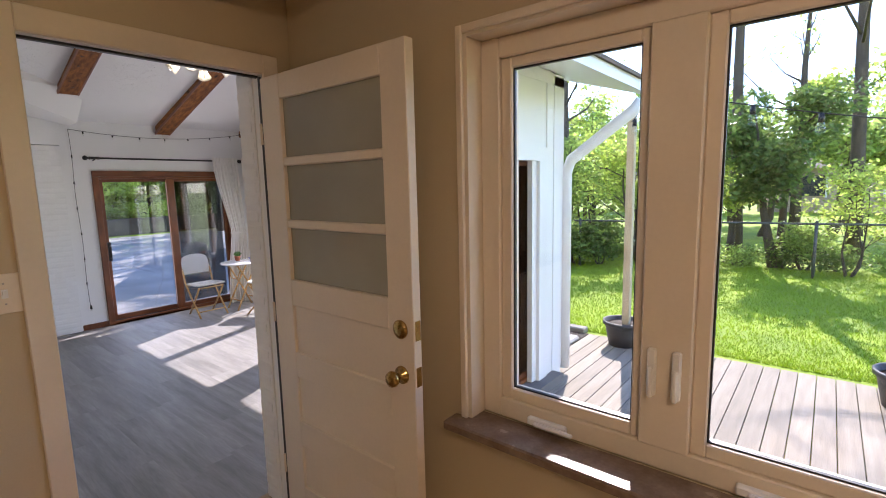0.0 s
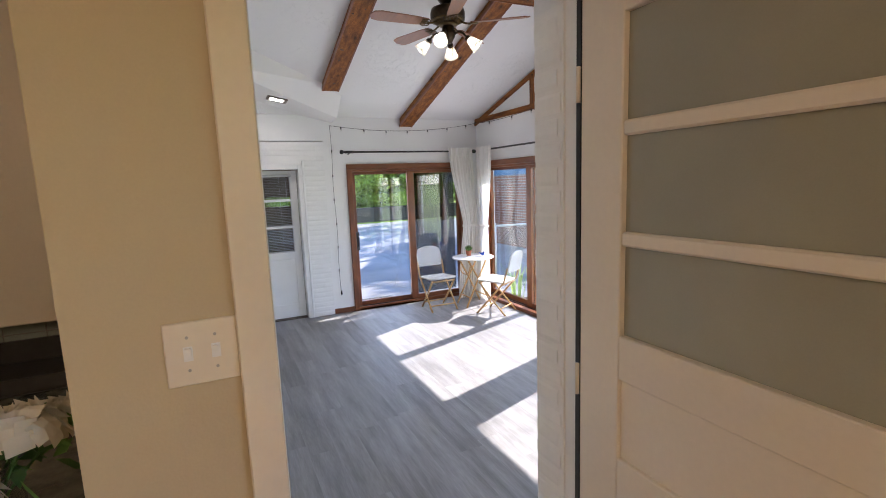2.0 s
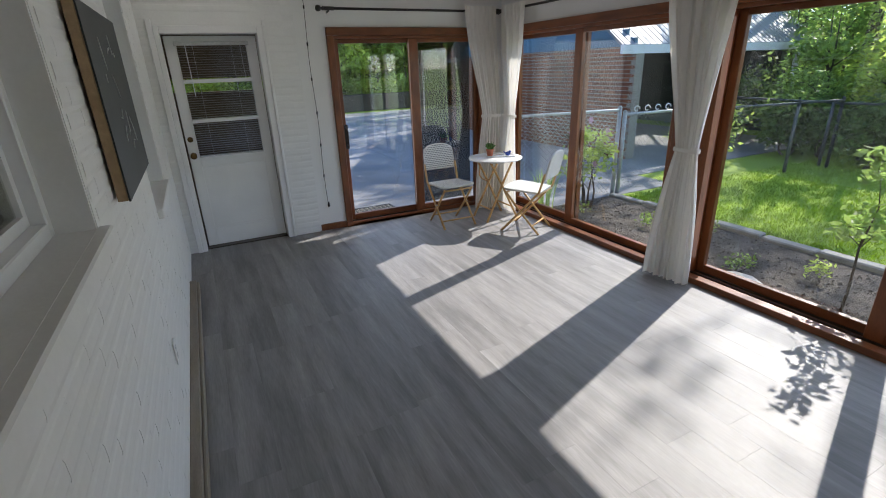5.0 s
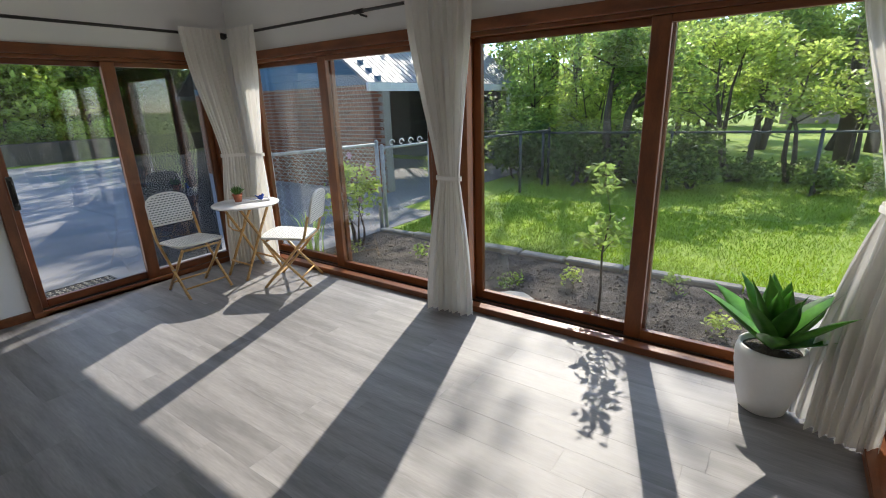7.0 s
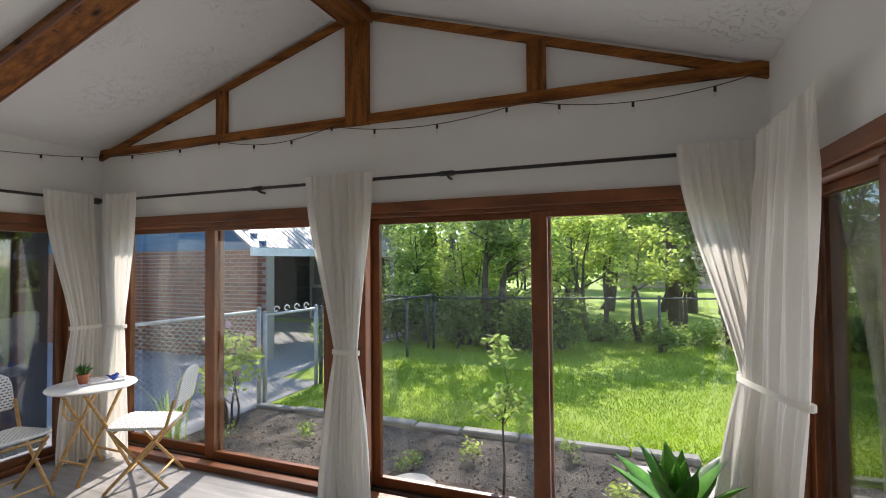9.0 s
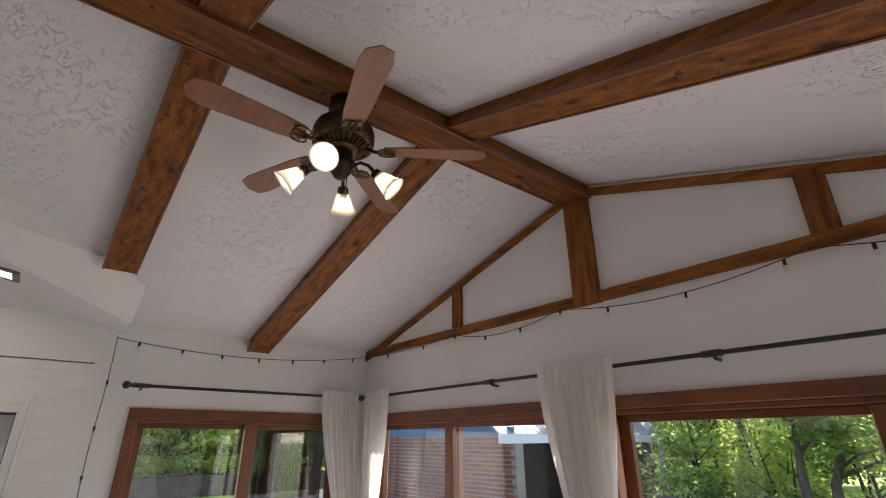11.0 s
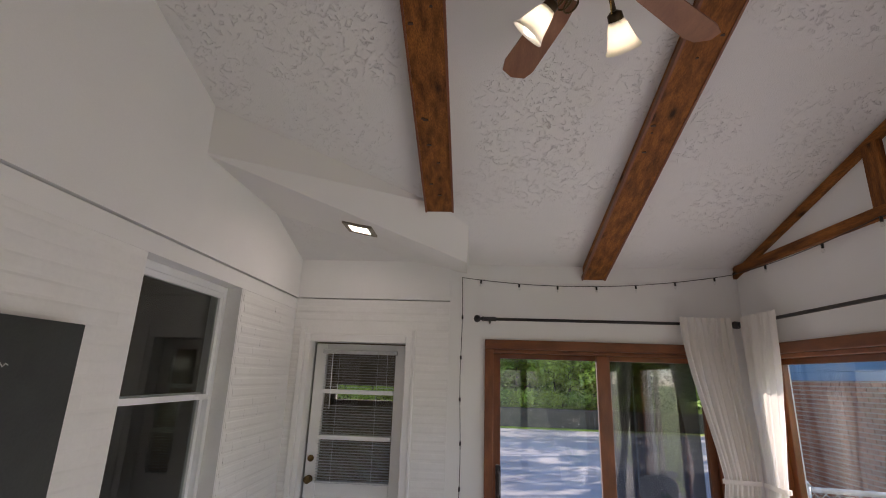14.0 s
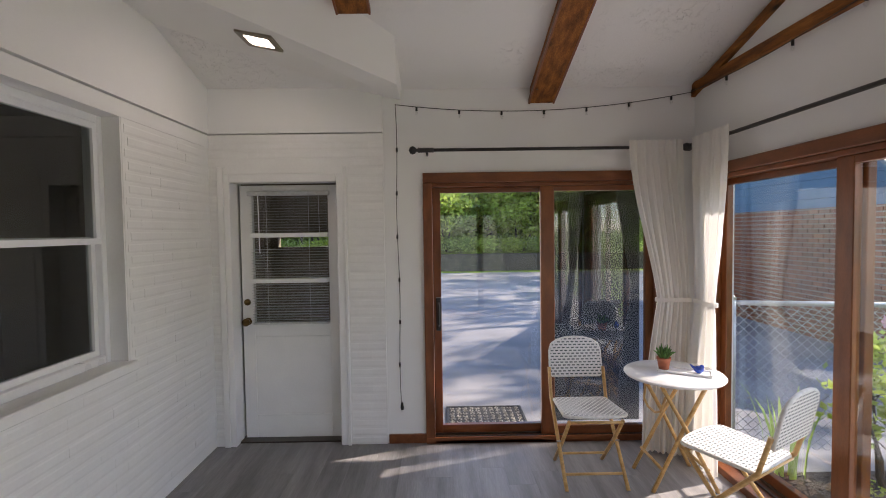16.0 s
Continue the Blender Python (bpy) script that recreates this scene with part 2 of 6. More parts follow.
SOIL = surface("bark_mulch", (0.045, 0.034, 0.026), (0.13, 0.105, 0.085), 0.95, 9, fine=70, bump=0.9, depth=0.03)
CANVAS = surface("dark_painting", (0.008, 0.012, 0.01), (0.025, 0.032, 0.028), 0.5, 4, fine=80)
CHALK = surface("chalk_line", (0.4, 0.42, 0.4), (0.55, 0.56, 0.54), 0.9)
FRAMEWOOD = surface("pale_frame_wood", (0.3, 0.2, 0.1), (0.4, 0.28, 0.16), 0.5)
K_WALL = surface("beige_wall", (0.5, 0.41, 0.27), (0.54, 0.45, 0.3), 0.6, 1.2, fine=180, bump=0.05, tone=0.02)
K_TRIM = surface("cream_trim", (0.72, 0.64, 0.52), (0.77, 0.69, 0.57), 0.4, 3, fine=60, bump=0.04, tone=0.02)
K_DOOR = surface("cream_door", (0.74, 0.66, 0.55), (0.79, 0.71, 0.6), 0.38, 2, fine=70, bump=0.05, tone=0.02)
K_SILL = surface("brown_stone_sill", (0.16, 0.11, 0.08), (0.26, 0.19, 0.14), 0.25, 12, fine=90)
K_FLOOR = surface("kitchen_floor", (0.25, 0.16, 0.09), (0.34, 0.23, 0.14), 0.4, 3, (1, 8, 8))
GRANITE = surface("dark_granite", (0.03, 0.04, 0.035), (0.17, 0.18, 0.15), 0.15, 14, fine=120)
TILE = surface("grey_green_tile", (0.32, 0.35, 0.3), (0.4, 0.43, 0.37), 0.2, 5, tone=0.02)
PETAL = surface("white_petal", (0.72, 0.68, 0.58), (0.82, 0.79, 0.7), 0.7, 8, thin=0.35, vary=0.06, tone=0.02)
FROST = surface("frosted_glass", (0.3, 0.29, 0.23), (0.36, 0.35, 0.28), 0.22, 2, fine=300, bump=0.05, tone=0.02)
BLIND = surface("grey_blind", (0.5, 0.5, 0.5), (0.58, 0.58, 0.58), 0.4, 10)
# Dimness behind the panes is put into this wall colour.
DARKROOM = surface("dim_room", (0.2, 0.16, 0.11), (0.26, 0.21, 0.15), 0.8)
LAWN = surface("lawn", (0.17, 0.27, 0.012), (0.33, 0.44, 0.024), 0.85, 0.9, fine=35, bump=0.6, depth=0.04)
GRASS = surface("grass_blades", (0.2, 0.33, 0.012), (0.4, 0.54, 0.024), 0.6, 1.2, island=True, vary=0.35, thin=0.35)
ASPHALT = surface("worn_paving", (0.2, 0.193, 0.196), (0.31, 0.298, 0.3), 0.85, 0.9, fine=120, bump=0.3, depth=0.01)
CONCRETE = surface("pale_concrete", (0.4, 0.38, 0.34), (0.52, 0.49, 0.44), 0.9, 2, fine=60, bump=0.2)
STONE = surface("edging_stone", (0.22, 0.205, 0.18), (0.33, 0.31, 0.275), 0.9, 4, fine=40, bump=0.4, vary=0.15)
RED_BRICK = surface("red_brick", (0.17, 0.058, 0.028), (0.3, 0.115, 0.055), 0.9, 4, fine=60, bump=0.3, vary=0.25)
MORTAR = surface("grey_mortar", (0.27, 0.24, 0.2), (0.34, 0.3, 0.26), 0.95, 8)
SIDING = surface("blue_siding", (0.07, 0.15, 0.22), (0.1, 0.19, 0.27), 0.6, 2, vary=0.05)
ROOFING = surface("metal_roof", (0.2, 0.205, 0.21), (0.28, 0.285, 0.29), 0.55, 1.5, metal=0.1)
SHINGLE = surface("brown_shingle", (0.12, 0.09, 0.07), (0.2, 0.16, 0.13), 0.9, 5, fine=40, bump=0.3)
WORN_WIRE = surface("weathered_wire", (0.06, 0.065, 0.065), (0.13, 0.135, 0.13), 0.6, 12, metal=0.3)
GALV = surface("galvanised", (0.38, 0.4, 0.41), (0.52, 0.54, 0.55), 0.4, 12, metal=0.4)
DECK = surface("weathered_deck", (0.23, 0.19, 0.15), (0.33, 0.28, 0.225), 0.8, 2, (10, 1, 10), 30, 0.25, vary=0.14)
TUB = surface("dark_plastic", (0.03, 0.032, 0.036), (0.06, 0.062, 0.068), 0.5, 8)
POLE = surface("raw_post", (0.5, 0.4, 0.26), (0.6, 0.5, 0.34), 0.8, 4, (5, 5, 1))
BARK = surface("bark", (0.06, 0.045, 0.032), (0.14, 0.11, 0.085), 0.95, 6, (4, 4, 1), 30, 0.8, depth=0.03)
# Leaf colours raised above real foliage to make up for missing outdoor light.
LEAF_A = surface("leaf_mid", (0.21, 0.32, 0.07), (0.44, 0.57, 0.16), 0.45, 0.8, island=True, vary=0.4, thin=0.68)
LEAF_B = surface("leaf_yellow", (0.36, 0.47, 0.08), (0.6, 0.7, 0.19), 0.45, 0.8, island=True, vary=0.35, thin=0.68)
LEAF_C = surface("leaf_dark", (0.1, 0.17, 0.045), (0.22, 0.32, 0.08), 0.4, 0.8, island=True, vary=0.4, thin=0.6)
BLOOM = surface("pink_bloom", (0.5, 0.25, 0.42), (0.65, 0.4, 0.55), 0.6, 10)


# ---- mesh helpers ----
def box(bm, x0, x1, y0, y1, z0, z1, bevel=0.0):
    vs = [bm.verts.new((x, y, z)) for x in (x0, x1) for y in (y0, y1) for z in (z0, z1)]
    fs = [bm.faces.new([vs[i] for i in q]) for q in ((0, 1, 3, 2), (4, 6, 7, 5), (0, 4, 5, 1), (2, 3, 7, 6), (0, 2, 6, 4), (1, 5, 7, 3))]
    if bevel:
        bmesh.ops.bevel(bm, geom=list({e for f in fs for e in f.edges}), offset=bevel, segments=1, affect="EDGES")
    return vs


def solid(bm, pts, shift):
    """A prism over a polygon of points, pushed along shift."""
    a = [bm.verts.new(p) for p in pts]
    b = [bm.verts.new(Vector(p) + Vector(shift)) for p in pts]
    bm.faces.new(a)
    bm.faces.new(b[::-1])
    for i in range(len(a)):
        j = (i + 1) % len(a)
        bm.faces.new((a[j], a[i], b[i], b[j]))
    bmesh.ops.recalc_face_normals(bm, faces=bm.faces[:])


def tube(bm, pts, radii, n=8, caps=True):
    """A round bar along points."""
    pts = [Vector(p) for p in pts]
    if isinstance(radii, (int, float)):
        radii = [radii] * len(pts)
    rings = []
    side = None
    for i, p in enumerate(pts):
        d = (pts[min(i + 1, len(pts) - 1)] - pts[max(i - 1, 0)]).normalized()
        if side is None:
            side = d.orthogonal().normalized()
        side = (side - d * side.dot(d)).normalized()
        up = d.cross(side)
        rings.append([bm.verts.new(p + (side * math.cos(2 * math.pi * k / n) + up * math.sin(2 * math.pi * k / n)) * radii[i]) for k in range(n)])
    for a, b in zip(rings, rings[1:]):
        for k in range(n):
            f = bm.faces.new((a[k], a[(k + 1) % n], b[(k + 1) % n], b[k]))
            f.smooth = True
    if caps:
        bm.faces.new(rings[0][::-1])
        bm.faces.new(rings[-1])


def lathe(bm, profile, n=24, m=Matrix()):
    """A turned body from (radius, height) pairs."""
    rings = [[bm.verts.new(m @ Vector((r * math.cos(2 * math.pi * k / n), r * math.sin(2 * math.pi * k / n), z))) for k in range(n)] for r, z in profile]
    for a, b in zip(rings, rings[1:]):
        for k in range(n):
            f = bm.faces.new((a[k], a[(k + 1) % n], b[(k + 1) % n], b[k]))
            f.smooth = True
    if profile[0][0] > 1e-4:
        bm.faces.new(rings[0][::-1])
    if profile[-1][0] > 1e-4:
        bm.faces.new(rings[-1])


def walls(bm, axis, a0, a1, t0, t1, z0, z1, holes):
    """A wall along an axis with openings (a0, a1, z0, z1) that go through it."""
    cuts = sorted({a0, a1, *(v for h in holes for v in h[:2] if a0 < v < a1)})
    levels = sorted({z0, z1, *(v for h in holes for v in h[2:] if z0 < v < z1)})
    for p, q in zip(cuts, cuts[1:]):
        for u, v in zip(levels, levels[1:]):
            c, d = (p + q) / 2, (u + v) / 2
            if any(h[0] < c < h[1] and h[2] < d < h[3] for h in holes):
                continue
            if axis == "x":
                box(bm, p, q, t0, t1, u, v)
            else:
                box(bm, t0, t1, p, q, u, v)


def mesh_of(name, bm, material):
    me = bpy.data.meshes.new(name)
    bm.to_mesh(me)
    bm.free()
    me.materials.append(material)
    return me


def part(name, bm, material, parent=None, label=""):
    ob = new(name, mesh_of(name, bm, material))
    ob.parent = parent
    if label:
        tagged(ob, label)
    return ob


def thing(name, m, label, category, group="", kind=""):
    ob = new(name)
    ob.empty_display_size = 0.05
    ob.matrix_basis = m
    return tagged(ob, label, category, group, kind)


def boxes(*rows, bevel=0.0):
    bm = bmesh.new()
    for r in rows:
        box(bm, *r, bevel=bevel)
    return bm


def bars(*rows, n=8):
    bm = bmesh.new()
    for pts, r in rows:
        tube(bm, pts, r, n)
    return bm


def turned(profile, n=24, m=Matrix()):
    bm = bmesh.new()
    lathe(bm, profile, n, m)
    return bm


def from_arrays(name, verts, faces, material, parent=None, label=""):
    me = bpy.data.meshes.new(name)
    me.from_pydata(verts.tolist(), [], faces.tolist())
    me.materials.append(material)
    ob = new(name, me)
    ob.parent = parent
    if label:
        tagged(ob, label)
    return ob


def structure(name, bm, material, label, category=""):
    return tagged(part(name, bm, material), label, category, kind="structure")


# ---- the sunroom shell ----
XL, XR, Y0, Y1 = -7.33, -1.95, 0.63, 4.36
RIDGE, RZ, SLOPE = -4.62, 3.572, 0.322
EAVE = 3.612 - SLOPE * (RIDGE - XL)


def ridge_x(y):
    """The ridge runs slightly askew."""
    return RIDGE + 0.11 * (y - 0.63) / 3.73


def roof_z(x, y=0.63):
    r = ridge_x(y)
    foot = XL if x < r else XR
    return EAVE + (RZ - EAVE) * (x - foot) / (r - foot)


def beam_z(x, y):
    """The underside of the rafters, which deepen slightly towards their feet."""
    r = ridge_x(y)
    foot = XL if x < r else XR
    return EAVE - 0.115 + (3.497 - EAVE + 0.115) * (x - foot) / (r - foot)


floor = structure("floor", boxes((XL - 0.12, XR + 0.3, Y0 - 0.02, Y1 + 0.02, -0.2, -0.006)), SUBFLOOR, "grey wood-look plank floor with sun patches on it", "floor")

# brick house wall with two windows
NEAR = (-3.8, -2.71, 1.28, 2.31)
FAR = (-6.33, -5.36, 0.95, 2.31)
bm = bmesh.new()
walls(bm, "x", XL - 0.15, -1.8, Y0 - 0.2, Y0, 0, 2.31, [NEAR, FAR])
wall_south = structure("wall_south", bm, W_MORTAR, "white-painted brick house wall with two windows", "wall")
bm = boxes((XL, -1.8, Y0 - 0.2, Y0 + 0.004, 2.31, 2.404))
structure("trim_south", bm, W_PAINT, "white board along the top of the painted bricks", "trim")
bm = bmesh.new()
solid(bm, [(XL - 0.15, Y0 - 0.2, 2.412), (XR + 0.1, Y0 - 0.2, 2.412), (XR + 0.1, Y0 - 0.2, roof_z(XR) + 0.05), (RIDGE, Y0 - 0.2, RZ + 0.08), (XL - 0.15, Y0 - 0.2, EAVE + 0.05)], (0, 0.218, 0))
structure("wall_south_gable", bm, W_PAINT, "smooth white plaster gable above the brick", "wall")

# west wall: door alcove, brick pier, sliding door
bm = bmesh.new()
walls(bm, "y", 1.96, Y1, XL - 0.2, XL, 0, EAVE + 0.06, [(2.26, 4.12, 0, 2.1)])
walls(bm, "y", Y0 - 0.2, 1.96, XL - 0.2, XL + 0.036, 2.414, EAVE + 0.35, [])
structure("wall_west", bm, W_PAINT, "white-painted end wall with a sliding door", "wall")
bm = bmesh.new()
walls(bm, "y", Y0, 1.96, XL - 0.2, XL + 0.02, 0, 2.406, [(0.78, 1.62, 0, 2.06)])
wall_pier = structure("wall_west_brick", bm, W_MORTAR, "white-painted brick around the back door", "wall")
structure("baseboard_west", boxes((XL, XL + 0.018, 1.97, 2.26, 0, 0.07, )), DOORWOOD_H, "short stained wooden baseboard beside the sliding door", "baseboard")
structure("baseboard_south", boxes((-6.36, XR, Y0 + 0.0, Y0 + 0.05, 0, 0.075), (-6.36, XR, Y0 + 0.05, Y0 + 0.068, 0, 0.055), bevel=0.004), BASE, "greige wooden base moulding along the brick wall", "baseboard")

# north wall with two wide sliders, gable above
bm = bmesh.new()
walls(bm, "x", XL - 0.2, XR + 0.2, Y1, Y1 + 0.2, 0, 2.75, [(-7.15, -4.71, 0, 2.1), (-4.52, -1.98, 0, 2.1)])
solid(bm, [(XL - 0.2, Y1, 2.75), (XR + 0.2, Y1, 2.75), (XR + 0.2, Y1, roof_z(XR + 0.2, Y1) + 0.05), (ridge_x(Y1), Y1, RZ + 0.08), (XL - 0.2, Y1, roof_z(XL - 0.2, Y1) + 0.05)], (0, 0.2, 0))
structure("wall_north", bm, W_PAINT, "white gable wall over the wide sliding doors", "wall")

# east wall with a slider, brick beside the kitchen doorway
bm = bmesh.new()
walls(bm, "y", 1.75, Y1, XR, XR + 0.18, 0, 2.8, [(2.2, 4.16, 0, 2.1)])
structure("wall_east", bm, W_PAINT, "white side wall with a sliding door", "wall")
bm = bmesh.new()
walls(bm, "y", Y0 - 0.2, 1.75, -1.916, -1.79, 0, 2.8, [(0.655, 1.465, 0, 2.33)])
wall_door = structure("wall_east_brick", bm, W_MORTAR, "white-painted brick wall around the kitchen doorway", "wall")

# ceiling in two slopes, and the lowered corner
bm = bmesh.new()
for foot in (XL - 0.2, XR + 0.2):
    ya, yb = Y0 - 0.2, Y1 + 0.2
    low = [bm.verts.new((x, y, z)) for x, y, z in ((foot, ya, roof_z(foot, ya)), (ridge_x(ya), ya, RZ), (ridge_x(yb), yb, RZ), (foot, yb, roof_z(foot, yb)))]
    high = [bm.verts.new(v.co + Vector((0, 0, 0.1))) for v in low]
    bm.faces.new(low)
    bm.faces.new(high[::-1])
    for i in range(4):
        bm.faces.new((low[i], high[i], high[(i + 1) % 4], low[(i + 1) % 4]))
bmesh.ops.recalc_face_normals(bm, faces=bm.faces[:])
structure("ceiling", bm, CEIL, "white vaulted ceiling with a stomped plaster texture", "ceiling")
bm = bmesh.new()
low = [bm.verts.new(p) for p in ((-5.63, Y0 - 0.02, 2.96), (-7.01, 2.1, 2.68), (XL - 0.02, 2.1, 2.66), (XL - 0.02, Y0 - 0.02, 2.96))]
top = [bm.verts.new(p) for p in ((-5.625, Y0 - 0.02, 3.275), (-6.66, 2.115, 2.99), (XL - 0.02, 2.115, 2.78), (XL - 0.02, Y0 - 0.02, 2.98))]
bm.faces.new(low)
for i in range(4):
    bm.faces.new((low[i], low[(i + 1) % 4], top[(i + 1) % 4], top[i]))
bm.faces.new(top[::-1])
bmesh.ops.recalc_face_normals(bm, faces=bm.faces[:])
structure("ceiling_soffit", bm, SMOOTH, "lowered smooth white ceiling over the back door", "ceiling")
bm = bmesh.new()
for x0, x1 in ((XL - 0.75, RIDGE), (RIDGE, XR + 0.85)):
    solid(bm, [(x0, 0.0, roof_z(x0) + 0.11), (x1, 0.0, roof_z(x1) + 0.11), (x1, 0.0, roof_z(x1) + 0.2), (x0, 0.0, roof_z(x0) + 0.2)], (0, Y1 + 0.75, 0))
structure("roof", bm, W_TRIM, "white-soffited sunroom roof with a dark edge", "roof")
bm = bmesh.new()
for x0, x1 in ((XL - 0.78, RIDGE), (RIDGE, XR + 0.88)):
    solid(bm, [(x0, -0.02, roof_z(x0) + 0.205), (x1, -0.02, roof_z(x1) + 0.205), (x1, -0.02, roof_z(x1) + 0.235), (x0, -0.02, roof_z(x0) + 0.235)], (0, Y1 + 0.82, 0))
structure("roof_shingles", bm, SHINGLE, "dark shingles at the edge of the sunroom roof", "roof")


# ---- beams ----
def beam_label(kind):
    return "stained brown wooden " + kind


def rafter(y0, y1, x_foot, side):
    """A boxed rafter under the slope, with a thin lip along both edges."""
    m = thing("rafter", pose(0, 0, 0), beam_label("rafter under the white sloping ceiling"), "rafter", "rafters", "")
    ym = (y0 + y1) / 2
    xa, xb = x_foot, ridge_x(ym) + side * 0.1
    bm = bmesh.new()
    solid(bm, [(xa, y0, beam_z(xa, ym)), (xb, y0, beam_z(xb, ym)), (xb, y0, roof_z(xb, ym) + 0.02), (xa, y0, roof_z(xa, ym) + 0.02)], (0, y1 - y0, 0))
    part("board", bm, BEAM_X, m)
    for y in (y0 - 0.012, y1):
        bm = bmesh.new()
        solid(bm, [(xa, y, beam_z(xa, ym) - 0.006), (xb, y, beam_z(xb, ym) - 0.006), (xb, y, beam_z(xb, ym) + 0.03), (xa, y, beam_z(xa, ym) + 0.03)], (0, 0.012, 0))
        part("lip", bm, LIP, m)
    rng = random.Random(int(y0 * 100) + (7 if side > 0 else 0))
    for _ in range(9):
        bm = bmesh.new()
        x = xa + (xb - xa) * rng.random()
        y = y0 + 0.02 + (y1 - y0 - 0.04) * rng.random()
        r = 0.006 + 0.012 * rng.random()
        c = Vector((x, y, beam_z(x, ym) - 0.0015))
        tube(bm, [c + Vector((0, 0, 0.004)), c], [r, r * 0.9], 8)
        part("knot", bm, KNOT, m)
    return m


rafter(3.09, 3.265, XL, -1)
rafter(1.82, 1.995, -6.44, -1)
rafter(3.09, 3.265, XR, 1)
rafter(1.82, 1.995, XR, 1)
ridge = thing("ridge_beam", pose(0, 0, 0), beam_label("ridge beam along the top of the vault"), "beam")
bm = bmesh.new()
solid(bm, [(ridge_x(Y0) - 0.1, Y0, 3.44), (ridge_x(Y0) + 0.1, Y0, 3.44), (ridge_x(Y1) + 0.1, Y1, 3.44), (ridge_x(Y1) - 0.1, Y1, 3.44)], (0, 0, 0.16))
part("beam", bm, BEAM_Y, ridge)
for off in (-0.112, 0.1):
    bm = bmesh.new()
    solid(bm, [(ridge_x(Y0) + off, Y0, 3.434), (ridge_x(Y0) + off + 0.012, Y0, 3.434), (ridge_x(Y1) + off + 0.012, Y1, 3.434), (ridge_x(Y1) + off, Y1, 3.434)], (0, 0, 0.028))
    part("lip", bm, LIP, ridge)
rng = random.Random(5)
for _ in range(14):
    bm = bmesh.new()
    c = Vector((ridge_x(2.5) - 0.04 + 0.08 * rng.random(), Y0 + 0.2 + 3.4 * rng.random(), 3.4385))
    r = 0.006 + 0.01 * rng.random()
    tube(bm, [c + Vector((0, 0, 0.004)), c], [r, r * 0.9], 8)
    part("knot", bm, KNOT, ridge)

truss = thing("gable_truss", pose(0, 0, 0), beam_label("truss boards on the white gable wall"), "truss")
part("bottom_chord", boxes((XL + 0.02, XR, Y1 - 0.035, Y1, 2.687, 2.755)), BEAM_X, truss)
for s, x in ((-1, XL), (1, XR)):
    bm = bmesh.new()
    solid(bm, [(x, Y1 - 0.03, roof_z(x, Y1) - 0.085), (ridge_x(Y1), Y1 - 0.03, RZ - 0.085), (ridge_x(Y1), Y1 - 0.03, RZ - 0.03), (x, Y1 - 0.03, roof_z(x, Y1) - 0.03)], (0, 0.03, 0))
    part("top_chord", bm, BEAM_X, truss)
part("king_post", boxes((ridge_x(Y1) - 0.1, ridge_x(Y1) + 0.09, Y1 - 0.042, Y1, 2.683, 3.45)), BEAM_Z, truss)
for x0, x1 in ((-5.872, -5.768), (-3.262, -3.142)):
    part("strut", boxes((x0, x1, Y1 - 0.036, Y1, 2.754, roof_z((x0 + x1) / 2, Y1) - 0.07)), BEAM_Z, truss)


# ---- sliding doors ----
def slider(name, m, width, mid, label, handle=None, sill_out=0.12, height=2.1, screen=0):
    """Two wood-clad panels in a frame. x runs along the door, -y is the room."""
    d = thing(name, m, label, "sliding door", kind="structure")
    part("head_casing", boxes((0, width, -0.035, 0.02, height - 0.075, height), bevel=0.004), DOORWOOD_H, d)
    part("head_track", boxes((0.06, width - 0.06, -0.01, 0.13, height - 0.105, height - 0.076), bevel=0.003), DOORWOOD_H, d)
    for x in (0, width - 0.07):
        part("jamb", boxes((x, x + 0.07, -0.035, 0.13, 0, height - 0.076), bevel=0.004), DOORWOOD, d)
    part("sill", boxes((0.0, width, -sill_out, -0.036, 0.0, 0.05), (0.07, width - 0.07, -0.036, 0.13, 0, 0.03), bevel=0.004), DOORWOOD_H, d)
    part("track", boxes((0.07, width - 0.07, 0.0, 0.012, 0.03, 0.045), (0.07, width - 0.07, 0.055, 0.065, 0.03, 0.045)), TRACK, d)
    for k, (a, b, y) in enumerate(((0.07, mid + 0.06, 0.065), (mid - 0.06, width - 0.07, 0.012))):
        y0, y1 = y, y + 0.045
        zt, zb = height - 0.106, 0.032
        p = part("panel", boxes((a, a + 0.062 if k == 0 else a + 0.105, y0, y1, zb, zt), (b - 0.105 if k == 0 else b - 0.062, b, y0, y1, zb, zt), bevel=0.004), DOORWOOD, d)
        ga, gb = (a + 0.062, b - 0.105) if k == 0 else (a + 0.105, b - 0.062)
        part("top_rail", boxes((ga, gb, y0, y1, zt - 0.04, zt), bevel=0.003), DOORWOOD_H, p)
        part("bottom_rail", boxes((ga, gb, y0, y1, zb, zb + 0.075), bevel=0.003), DOORWOOD_H, p)
        g = part("pane", boxes((ga - 0.004, gb + 0.004, y0 + 0.018, y0 + 0.023, zb + 0.07, zt - 0.036)), GLASS, p)
        g.visible_shadow = False
        if screen and k >= 2 - screen:
            # Tinted sheet: a screen on door_1, only darkens the view on door_4.
            part("insect_screen_tint", boxes((ga, gb, 0.125, 0.127, zb + 0.07, zt - 0.036)), SCREEN, p, "grey insect screen tint that darkens the view").visible_shadow = False
    if handle is not None:
        h = part("handle", boxes((handle - 0.02, handle + 0.02, -0.012, 0.012, 0.88, 1.14), bevel=0.006), BLACK, d, "black door handle")
        part("lever", bars(([(handle, -0.012, 0.92), (handle, -0.05, 0.95), (handle, -0.05, 1.07), (handle, -0.012, 1.1)], 0.009)), BLACK, h)
    return d


